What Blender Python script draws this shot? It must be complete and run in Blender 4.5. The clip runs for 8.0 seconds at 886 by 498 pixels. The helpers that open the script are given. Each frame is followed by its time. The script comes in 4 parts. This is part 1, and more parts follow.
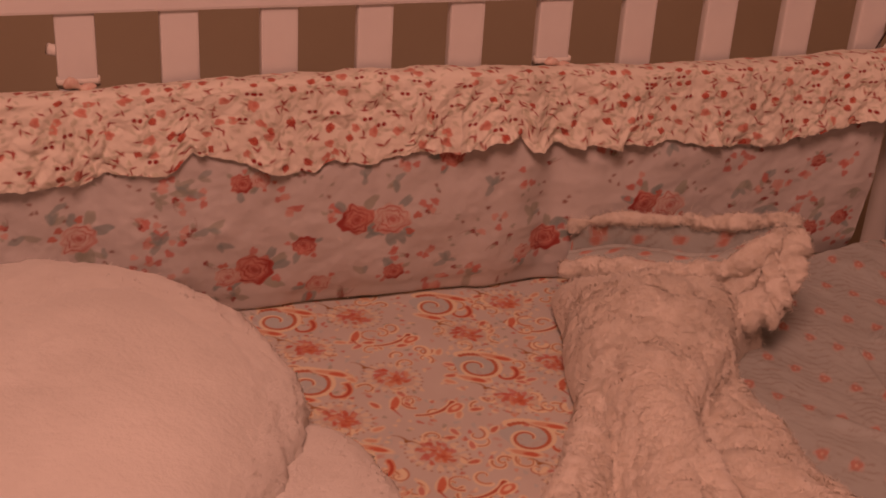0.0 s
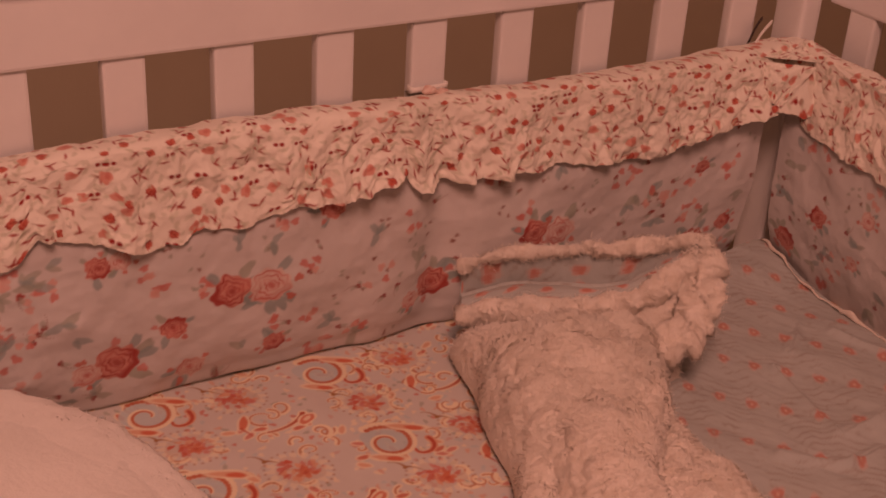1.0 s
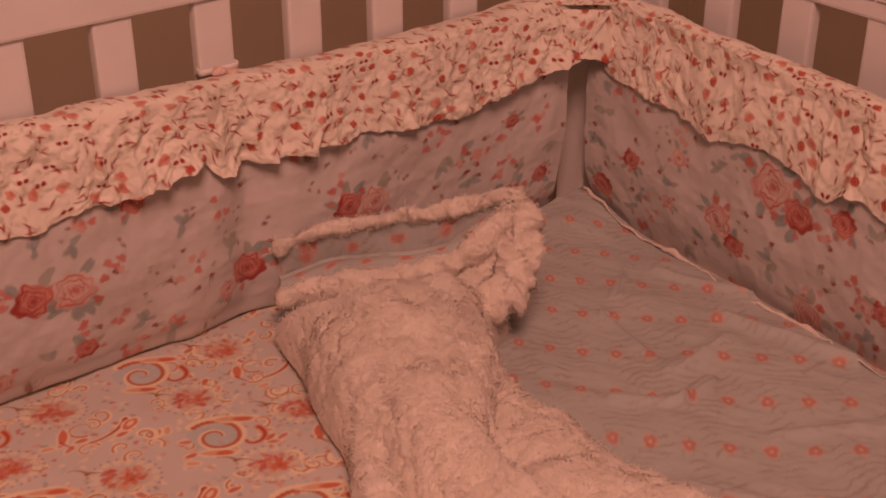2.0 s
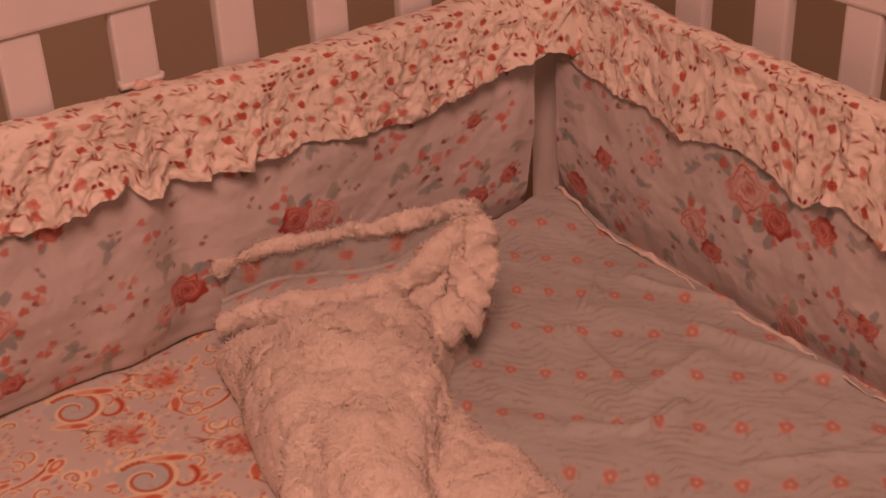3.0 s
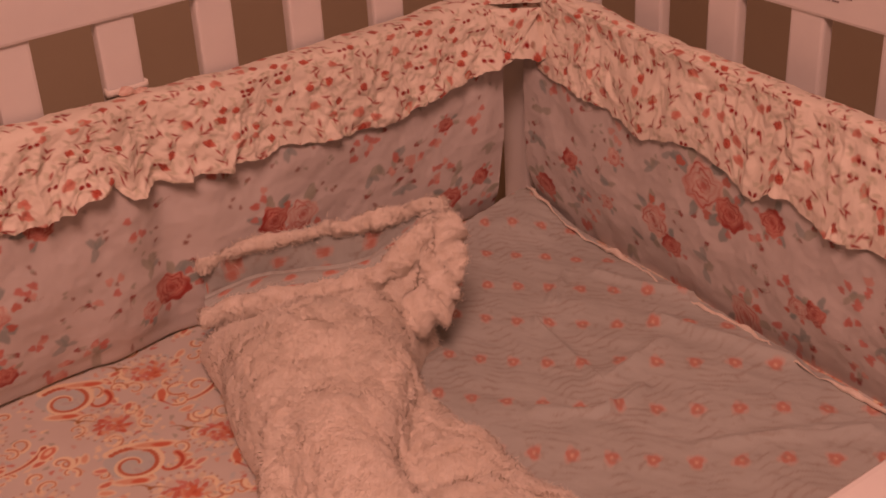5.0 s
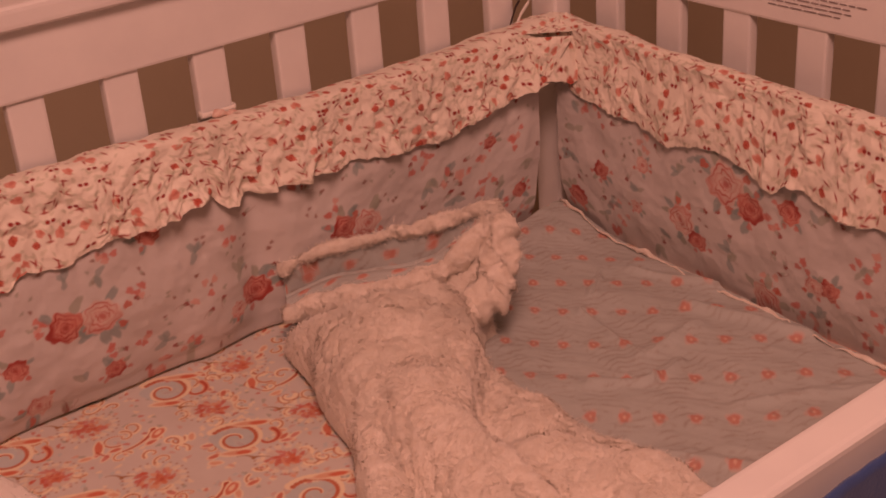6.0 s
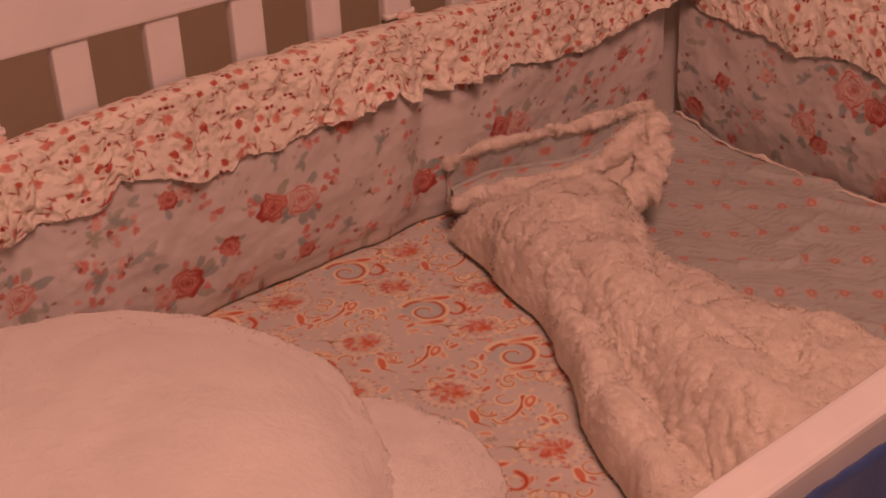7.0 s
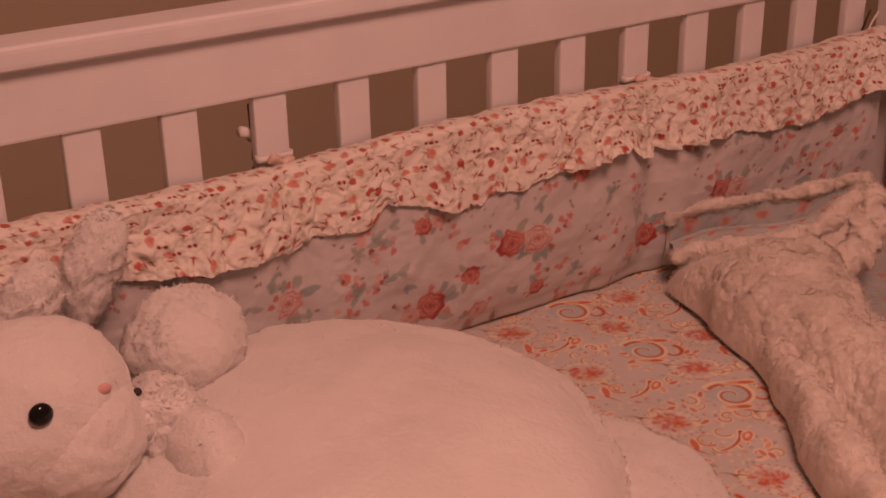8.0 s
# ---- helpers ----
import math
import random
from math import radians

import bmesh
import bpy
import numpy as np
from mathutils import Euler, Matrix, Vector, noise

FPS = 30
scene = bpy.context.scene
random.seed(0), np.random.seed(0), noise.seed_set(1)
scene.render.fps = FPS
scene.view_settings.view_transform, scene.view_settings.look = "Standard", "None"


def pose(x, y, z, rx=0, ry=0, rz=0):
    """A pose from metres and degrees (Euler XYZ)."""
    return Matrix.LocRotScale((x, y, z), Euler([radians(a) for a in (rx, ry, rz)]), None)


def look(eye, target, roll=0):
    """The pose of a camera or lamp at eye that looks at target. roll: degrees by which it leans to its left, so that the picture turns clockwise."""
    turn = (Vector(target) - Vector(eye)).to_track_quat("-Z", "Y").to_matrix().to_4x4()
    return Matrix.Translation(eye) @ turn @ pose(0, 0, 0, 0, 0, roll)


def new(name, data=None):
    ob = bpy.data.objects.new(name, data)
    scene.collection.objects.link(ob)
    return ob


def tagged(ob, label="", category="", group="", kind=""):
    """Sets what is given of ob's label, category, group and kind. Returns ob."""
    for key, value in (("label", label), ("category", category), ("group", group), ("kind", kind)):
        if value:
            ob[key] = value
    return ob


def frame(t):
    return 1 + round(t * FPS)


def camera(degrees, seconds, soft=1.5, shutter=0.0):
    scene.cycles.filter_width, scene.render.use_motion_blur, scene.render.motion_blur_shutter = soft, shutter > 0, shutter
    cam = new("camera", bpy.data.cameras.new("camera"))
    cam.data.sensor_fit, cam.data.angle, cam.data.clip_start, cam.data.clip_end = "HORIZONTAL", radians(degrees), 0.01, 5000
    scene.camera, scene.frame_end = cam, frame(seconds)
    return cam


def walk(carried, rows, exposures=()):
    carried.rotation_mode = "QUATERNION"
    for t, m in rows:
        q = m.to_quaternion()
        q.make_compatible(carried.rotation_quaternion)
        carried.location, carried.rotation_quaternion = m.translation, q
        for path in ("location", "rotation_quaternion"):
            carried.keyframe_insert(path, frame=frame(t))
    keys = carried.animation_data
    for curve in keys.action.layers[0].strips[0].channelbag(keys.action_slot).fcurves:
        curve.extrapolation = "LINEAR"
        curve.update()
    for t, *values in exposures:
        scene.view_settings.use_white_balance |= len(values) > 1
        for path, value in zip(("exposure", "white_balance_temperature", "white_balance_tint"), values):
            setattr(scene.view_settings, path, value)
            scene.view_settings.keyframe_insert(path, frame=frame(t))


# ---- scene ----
cam = camera(37.6, 8.0, soft=1.7)
PATH = [
    (0, (-0.924, -1.146, 0.713), (-0.358, 0.542, -0.197), 3.7),
    (0.5, (-0.945, -1.024, 0.702), (-0.216, 0.598, -0.213), 7.1),
    (1, (-0.988, -0.947, 0.711), (-0.068, 0.565, -0.219), 3.6),
    (1.5, (-0.998, -0.934, 0.716), (0.05, 0.489, -0.22), 1.2),
    (2, (-0.939, -0.958, 0.694), (0.144, 0.43, -0.255), 0.1),
    (2.2, (-0.899, -0.966, 0.694), (0.186, 0.417, -0.261), -0.3),
    (3.3, (-0.811, -0.927, 0.693), (0.182, 0.489, -0.312), -3.0),
    (3.5, (-0.817, -0.935, 0.698), (0.193, 0.493, -0.272), -1.8),
    (4, (-0.818, -0.949, 0.705), (0.249, 0.463, -0.227), -2.2),
    (4.5, (-0.817, -0.956, 0.705), (0.226, 0.448, -0.265), -2.6),
    (4.7, (-0.819, -0.963, 0.699), (0.202, 0.441, -0.295), -2.7),
    (5.8, (-0.943, -1.083, 0.727), (0.105, 0.375, -0.155), -4.7),
    (6, (-0.987, -1.076, 0.723), (0.088, 0.357, -0.167), -4.2),
    (6.5, (-1.145, -1.052, 0.706), (-0.036, 0.368, -0.162), -4.7),
    (7, (-1.253, -1.035, 0.722), (-0.125, 0.32, -0.222), -2.3),
    (7.5, (-1.311, -1.07, 0.731), (-0.16, 0.327, -0.119), 0.2),
    (8, (-1.398, -1.08, 0.717), (-0.407, 0.459, -0.088), -1.0),
]
walk(cam, [(t, look(eye, target, roll)) for t, eye, target, roll in PATH],
     exposures=[(0, -0.35, 6700, 10), (1.0, -0.2, 6550, 10), (2.0, -0.05, 6500, 10), (3.5, 0.0, 6480, 10), (6.0, 0.0, 6480, 10), (7.0, -0.18, 6450, 10), (8.0, -0.24, 6300, 10)])

# ---- world and lights ----
world = bpy.data.worlds.new("world")
scene.world = world
world.use_nodes = True
wbg = world.node_tree.nodes["Background"]
wbg.inputs["Color"].default_value = (1.0, 0.62, 0.5, 1)
wbg.inputs["Strength"].default_value = 0.05


def lamp(name, m, size, power, colour):
    data = bpy.data.lights.new(name, "AREA")
    data.shape, data.size, data.energy, data.color = "DISK", size, power, colour
    ob = new(name, data)
    ob.matrix_world = m
    return ob


LAMP_AT = (-1.12, -1.32, 1.78)
LAMP_COLOUR = (1.0, 0.455, 0.35)
lamp("ceiling_lamp_light", look(LAMP_AT, (-0.55, -0.25, 0.0)), 0.6, 26.5, LAMP_COLOUR)


# ---- materials ----
def material(name, rough=0.6, metal=0.0, sheen=0.0):
    m = bpy.data.materials.new(name)
    m.use_nodes = True
    b = m.node_tree.nodes["Principled BSDF"]
    b.inputs["Roughness"].default_value = rough
    b.inputs["Metallic"].default_value = metal
    b.inputs["Sheen Weight"].default_value = sheen
    b.inputs["Sheen Roughness"].default_value = 0.5
    b.inputs["Specular IOR Level"].default_value = 0.3
    return m, m.node_tree.nodes, m.node_tree.links, b


def noise_node(n, l, scale, detail=4.0, rough=0.6):
    tc = n.new("ShaderNodeTexCoord")
    t = n.new("ShaderNodeTexNoise")
    t.inputs["Scale"].default_value = scale
    t.inputs["Detail"].default_value = detail
    t.inputs["Roughness"].default_value = rough
    l.new(tc.outputs["Object"], t.inputs["Vector"])
    return t


def ramp(n, l, src, c0, c1, p0=0.3, p1=0.7):
    r = n.new("ShaderNodeValToRGB")
    r.color_ramp.elements[0].position, r.color_ramp.elements[1].position = p0, p1
    r.color_ramp.elements[0].color = (*c0, 1)
    r.color_ramp.elements[1].color = (*c1, 1)
    l.new(src, r.inputs["Fac"])
    return r


def bump(n, l, b, src, strength, dist):
    u = n.new("ShaderNodeBump")
    u.inputs["Strength"].default_value = strength
    u.inputs["Distance"].default_value = dist
    l.new(src, u.inputs["Height"])
    l.new(u.outputs["Normal"], b.inputs["Normal"])
    return u


def two_tone(name, c0, c1, scale, rough, fine=300, bump_mm=0.4, strength=0.3, sheen=0.0):
    m, n, l, b = material(name, rough, 0, sheen)
    big = noise_node(n, l, scale)
    r = ramp(n, l, big.outputs["Fac"], c0, c1)
    l.new(r.outputs["Color"], b.inputs["Base Color"])
    small = noise_node(n, l, fine, 3)
    bump(n, l, b, small.outputs["Fac"], strength, bump_mm / 1000)
    return m


def printed(name, crinkle=90, crinkle_mm=1.2, sheen=0.15):
    """Printed cotton: the dye is in the cloth's colour layer, weave and crinkle are relief."""
    m, n, l, b = material(name, 0.85, 0, sheen)
    a = n.new("ShaderNodeAttribute")
    a.attribute_name = "dye"
    wear = noise_node(n, l, 14)
    r = ramp(n, l, wear.outputs["Fac"], (0.90, 0.89, 0.88), (1, 1, 1))
    mix = n.new("ShaderNodeMix")
    mix.data_type, mix.blend_type = "RGBA", "MULTIPLY"
    mix.inputs["Factor"].default_value = 1.0
    l.new(a.outputs["Color"], mix.inputs["A"])
    l.new(r.outputs["Color"], mix.inputs["B"])
    l.new(mix.outputs["Result"], b.inputs["Base Color"])
    c = noise_node(n, l, crinkle, 5, 0.55)
    weave = noise_node(n, l, 1400, 1)
    add = n.new("ShaderNodeMath")
    add.operation = "MULTIPLY_ADD"
    add.inputs[1].default_value = 0.12
    l.new(weave.outputs["Fac"], add.inputs[0])
    l.new(c.outputs["Fac"], add.inputs[2])
    bump(n, l, b, add.outputs[0], 0.55, crinkle_mm / 1000)
    return m


def fluffy(name, c0, c1, scale=55):
    """Long curly pile."""
    m, n, l, b = material(name, 0.95, 0, 0.6)
    b.inputs["Sheen Tint"].default_value = (1, 0.95, 0.9, 1)
    big = noise_node(n, l, scale, 5, 0.7)
    r = ramp(n, l, big.outputs["Fac"], c0, c1, 0.32, 0.62)
    l.new(r.outputs["Color"], b.inputs["Base Color"])
    small = noise_node(n, l, 300, 5, 0.7)
    bump(n, l, b, small.outputs["Fac"], 0.5, 0.0045)
    return m


white_paint = two_tone("white_painted_wood", (0.74, 0.73, 0.73), (0.82, 0.81, 0.80), 9, 0.42, 160, 0.25, 0.15)
wall_paint = two_tone("tan_wall_paint", (0.45, 0.375, 0.265), (0.50, 0.425, 0.31), 3, 0.8, 220, 0.6, 0.35)
ceiling_paint = two_tone("ceiling_paint", (0.74, 0.72, 0.68), (0.8, 0.78, 0.74), 3, 0.9, 150, 1, 0.4)
carpet = two_tone("beige_carpet", (0.30, 0.24, 0.18), (0.42, 0.34, 0.27), 60, 0.95, 500, 5, 0.8)
blue_cloth = two_tone("blue_cloth", (0.03, 0.06, 0.19), (0.05, 0.09, 0.26), 20, 0.9, 500, 0.8, 0.5, 0.2)
floral = printed("large_rose_print", 45, 2.0)
ditsy = printed("small_rose_print", 70, 2.6)
paisley = printed("paisley_print", 30, 1.2)
lining_cloth = printed("blue_lining_print", 60, 2.2)
piping_cloth = two_tone("white_piping", (0.78, 0.75, 0.7), (0.84, 0.81, 0.77), 80, 0.85, 800, 0.4, 0.4)
pile = fluffy("cream_curly_pile", (0.74, 0.65, 0.55), (0.87, 0.80, 0.72), 90)
plush = fluffy("white_plush", (0.79, 0.76, 0.72), (0.86, 0.83, 0.79), 30)
fibre = two_tone("cream_fibre", (0.82, 0.75, 0.66), (0.90, 0.84, 0.76), 70, 0.9, 300, 0.05, 0.05, 0.3)
white_fibre = two_tone("white_fibre", (0.84, 0.81, 0.77), (0.90, 0.87, 0.83), 70, 0.9, 300, 0.05, 0.05, 0.3)
minky = two_tone("smooth_white_fleece", (0.76, 0.73, 0.69), (0.84, 0.81, 0.77), 12, 0.9, 170, 3.0, 0.45, 0.6)
black_gloss = two_tone("black_plastic", (0.01, 0.01, 0.01), (0.014, 0.014, 0.014), 40, 0.12, 200, 0.05, 0.05)
pink_felt = two_tone("pink_felt", (0.66, 0.36, 0.34), (0.74, 0.44, 0.41), 60, 0.95, 600, 0.5, 0.5)
tie_cloth = two_tone("rose_tie_cloth", (0.62, 0.36, 0.31), (0.78, 0.66, 0.58), 160, 0.9, 600, 0.5, 0.5)
dark_thread = two_tone("brown_thread", (0.05, 0.035, 0.03), (0.07, 0.05, 0.04), 60, 0.9, 600, 0.2, 0.3)
label_ink = two_tone("grey_ink", (0.26, 0.22, 0.22), (0.3, 0.26, 0.26), 50, 0.7, 300, 0.05, 0.1)
lamp_glass, _n, _l, _b = material("lamp_glass", 0.4)
_b.inputs["Base Color"].default_value = (0.9, 0.88, 0.84, 1)
_b.inputs["Emission Color"].default_value = (1, 0.6, 0.45, 1)
_b.inputs["Emission Strength"].default_value = 6


# ---- builders ----
def thing(name, label, category, at=(0, 0, 0), group="", kind=""):
    ob = new(name)
    ob.location = at
    ob.empty_display_size = 0.05
    return tagged(ob, label, category, group, kind)


def mesh_of(name, bm, mat, smooth=False):
    me = bpy.data.meshes.new(name)
    bm.to_mesh(me)
    bm.free()
    for mt in (mat if isinstance(mat, (list, tuple)) else [mat]):
        me.materials.append(mt)
    if smooth:
        me.polygons.foreach_set("use_smooth", [True] * len(me.polygons))
    return me


def part(name, bm, mat, parent, label="", smooth=False):
    ob = new(name, mesh_of(name, bm, mat, smooth))
    ob.parent = parent
    if parent is not None:
        ob.matrix_parent_inverse = Matrix.Translation(-parent.location) if parent.type == "EMPTY" else Matrix()
    return tagged(ob, label)


def box(lo, hi, bevel=0.0, segs=2):
    bm = bmesh.new()
    bmesh.ops.create_cube(bm, size=1)
    for v in bm.verts:
        v.co = Vector([a + (b - a) * (c + 0.5) for a, b, c in zip(lo, hi, v.co)])
    if bevel:
        bmesh.ops.bevel(bm, geom=bm.edges[:], offset=bevel, segments=segs, affect="EDGES", profile=0.6)
    return bm


def tube(points, radius, sides=10, wobble=0.0, seed=0):
    """A round cord along the points, with closed ends."""
    bm = bmesh.new()
    rings, n = [], len(points)
    for i, p in enumerate(points):
        p = Vector(p)
        d = (Vector(points[min(i + 1, n - 1)]) - Vector(points[max(i - 1, 0)])).normalized()
        side = d.cross(Vector((0, 0, 1)))
        side = side.normalized() if side.length > 0.01 else Vector((1, 0, 0))
        up = side.cross(d)
        r = radius(i / max(n - 1, 1)) if callable(radius) else radius
        ring = []
        for k in range(sides):
            a = 2 * math.pi * k / sides
            q = p + r * (math.cos(a) * side + math.sin(a) * up)
            if wobble:
                q += wobble * noise.noise_vector(q * 60 + Vector((seed, 0, 0))) + 0.45 * wobble * noise.noise_vector(q * 130) + 0.12 * wobble * noise.noise_vector(q * 300)
            ring.append(bm.verts.new(q))
        rings.append(ring)
    for a, b in zip(rings, rings[1:]):
        for k in range(sides):
            bm.faces.new((a[k], a[(k + 1) % sides], b[(k + 1) % sides], b[k]))
    bm.faces.new(rings[0][::-1])
    bm.faces.new(rings[-1])
    return bm


def spline(keys, n):
    """n points gliding through the keys."""
    keys = np.array(keys, float)
    t = np.linspace(0, len(keys) - 1, n)
    out = []
    for s in t:
        i = min(int(s), len(keys) - 2)
        f = s - i
        p0, p1, p2, p3 = (keys[min(max(i + d, 0), len(keys) - 1)] for d in (-1, 0, 1, 2))
        out.append(0.5 * (2 * p1 + (p2 - p0) * f + (2 * p0 - 5 * p1 + 4 * p2 - p3) * f * f + (3 * p1 - p0 - 3 * p2 + p3) * f ** 3))
    return np.array(out)


def value_noise(x, y, seed):
    """Smooth noise from -1 to 1 over arrays."""
    rng = np.random.RandomState(seed)
    table = rng.uniform(-1, 1, (64, 64))
    xi, yi = np.floor(x).astype(int), np.floor(y).astype(int)
    fx, fy = x - xi, y - yi
    fx, fy = fx * fx * (3 - 2 * fx), fy * fy * (3 - 2 * fy)
    a, b = table[xi % 64, yi % 64], table[(xi + 1) % 64, yi % 64]
    c, d = table[xi % 64, (yi + 1) % 64], table[(xi + 1) % 64, (yi + 1) % 64]
    return (a * (1 - fx) + b * fx) * (1 - fy) + (c * (1 - fx) + d * fx) * fy


def fbm(x, y, seed, octaves=4):
    return sum(value_noise(x * 2 ** o, y * 2 ** o, seed + o) / 2 ** o for o in range(octaves))


def sheet_mesh(name, xyz, mat, colour=None, mask=None):
    """A cloth from a grid of places (rows, columns, 3) and, if given, its dye."""
    h, w, _ = xyz.shape
    me = bpy.data.meshes.new(name)
    idx = np.arange(h * w).reshape(h, w)
    quads = np.stack([idx[:-1, :-1], idx[:-1, 1:], idx[1:, 1:], idx[1:, :-1]], -1).reshape(-1, 4)
    if mask is not None:
        quads = quads[mask[:-1, :-1].reshape(-1)]
    me.vertices.add(h * w)
    me.vertices.foreach_set("co", xyz.astype(np.float32).ravel())
    me.loops.add(quads.size)
    me.loops.foreach_set("vertex_index", quads.astype(np.int32).ravel())
    me.polygons.add(len(quads))
    me.polygons.foreach_set("loop_start", np.arange(0, quads.size, 4, dtype=np.int32))
    me.polygons.foreach_set("use_smooth", np.ones(len(quads), bool))
    if colour is not None:
        at = me.color_attributes.new("dye", "FLOAT_COLOR", "POINT")
        at.data.foreach_set("color", np.concatenate([colour, np.ones((h, w, 1))], -1).astype(np.float32).ravel())
    me.update()
    me.validate()
    me.materials.append(mat)
    return me


def cloth(name, me, parent=None, label=""):
    ob = new(name, me)
    if parent is not None:
        ob.parent = parent
        ob.matrix_parent_inverse = Matrix.Translation(-parent.location)
    return tagged(ob, label)


# ---- prints: motifs dyed into a cloth's colour layer, in metres of cloth ----
class Dye:
    def __init__(self, width, height, step, ground):
        self.step = step
        self.w, self.h = int(round(width / step)) + 1, int(round(height / step)) + 1
        self.c = np.ones((self.h, self.w, 3)) * np.array(ground)
        self.rng = np.random.RandomState(5)

    def window(self, u, v, r):
        s = self.step
        i0, i1 = max(int((u - r) / s), 0), min(int((u + r) / s) + 2, self.w)
        j0, j1 = max(int((v - r) / s), 0), min(int((v + r) / s) + 2, self.h)
        if i0 >= i1 or j0 >= j1:
            return None
        x, y = np.meshgrid(np.arange(i0, i1) * s - u, np.arange(j0, j1) * s - v)
        return (slice(j0, j1), slice(i0, i1)), x, y

    def lay(self, where, mask, colour):
        m = np.clip(mask, 0, 1)[..., None]
        self.c[where] = self.c[where] * (1 - m) + np.asarray(colour) * m

    def blob(self, u, v, a, b, turn, colour, strength=1.0, ragged=0.15):
        got = self.window(u, v, max(a, b) * 1.4)
        if got is None:
            return
        where, x, y = got
        c, s = math.cos(turn), math.sin(turn)
        px, py = (x * c + y * s) / a, (-x * s + y * c) / b
        ang = np.arctan2(py, px)
        k = self.rng.uniform(0, 6.28)
        edge = 1 + ragged * np.sin(3 * ang + k) + ragged * 0.6 * np.sin(5 * ang + 2 * k)
        d = (edge - np.hypot(px, py)) * min(a, b) / self.step
        self.lay(where, strength * np.clip(d + 0.5, 0, 1), colour)

    def stroke(self, pts, width, colour, strength=1.0, taper=True):
        n = len(pts)
        for i, (u, v) in enumerate(pts):
            w = width * (1 - 0.7 * i / n) if taper else width
            self.blob(u, v, w, w, 0, colour, strength, 0)

    def rose(self, u, v, r, deep, mid, pale, turn=0.0, arc=0.8):
        """A cabbage rose: scalloped rim, three whorls of outlined petals, a red crescent and a dark heart."""
        got = self.window(u, v, r * 1.3)
        if got is None:
            return
        where, x, y = got
        x, y = x + 0.07 * r * np.sin(y / r * 4 + turn), y + 0.07 * r * np.sin(x / r * 5)
        ang, rr = np.arctan2(y, x), np.hypot(x, y) / r
        soft = self.step / r
        edge = 1 + 0.06 * np.sin(9 * ang + turn) + 0.05 * np.sin(4 * ang + 2 * turn)
        inside = np.clip((edge - rr) / soft, 0, 1)
        self.lay(where, inside * 0.92, pale)
        for ring, (rad, count) in enumerate(((0.98, 7), (0.70, 5), (0.42, 3))):
            rim = rad * edge * (1 - 0.16 * np.abs(np.sin(count / 2 * (ang - turn * (ring + 1)))))
            within = np.clip((rim - rr) / soft, 0, 1)
            shade = np.clip((rr - rim + 0.26) / 0.26, 0, 1) * within
            self.lay(where, shade * 0.75, mid)
            line = np.clip(1.5 - np.abs(rr - rim + 0.05) / max(0.055, soft * 0.6), 0, 1) * within
            self.lay(where, line * (0.45 + 0.45 * np.sin(2 * ang + turn + ring)), deep)
        crescent = np.clip(np.cos(ang - turn) * 1.8 - 0.35, 0, 1) * np.clip((rr - 0.52) * 5, 0, 1) * inside
        self.lay(where, crescent * arc, deep)
        self.lay(where, np.clip((0.26 - rr) * 7, 0, 1) * 0.75, deep)

    def leaf(self, u, v, length, turn, colour, strength=0.8):
        self.blob(u + 0.5 * length * math.cos(turn), v + 0.5 * length * math.sin(turn), length * 0.55, length * 0.27, turn, colour, strength, 0.1)

    def spiral(self, u, v, size, turn, sign, width, colour, turns=1.3, strength=1.0):
        pts = []
        for i in range(46):
            f = i / 45
            a = turn + sign * f * turns * 2 * math.pi
            r = size * (1 - 0.82 * f)
            pts.append((u + r * math.cos(a), v + r * math.sin(a)))
        self.stroke(pts, width, colour, strength)


RED, CORAL, PINK, BLUSH = (0.30, 0.018, 0.015), (0.56, 0.12, 0.07), (0.60, 0.20, 0.17), (0.70, 0.40, 0.35)
SAGE, TEAL, TWIG = (0.36, 0.38, 0.32), (0.28, 0.35, 0.35), (0.26, 0.10, 0.07)


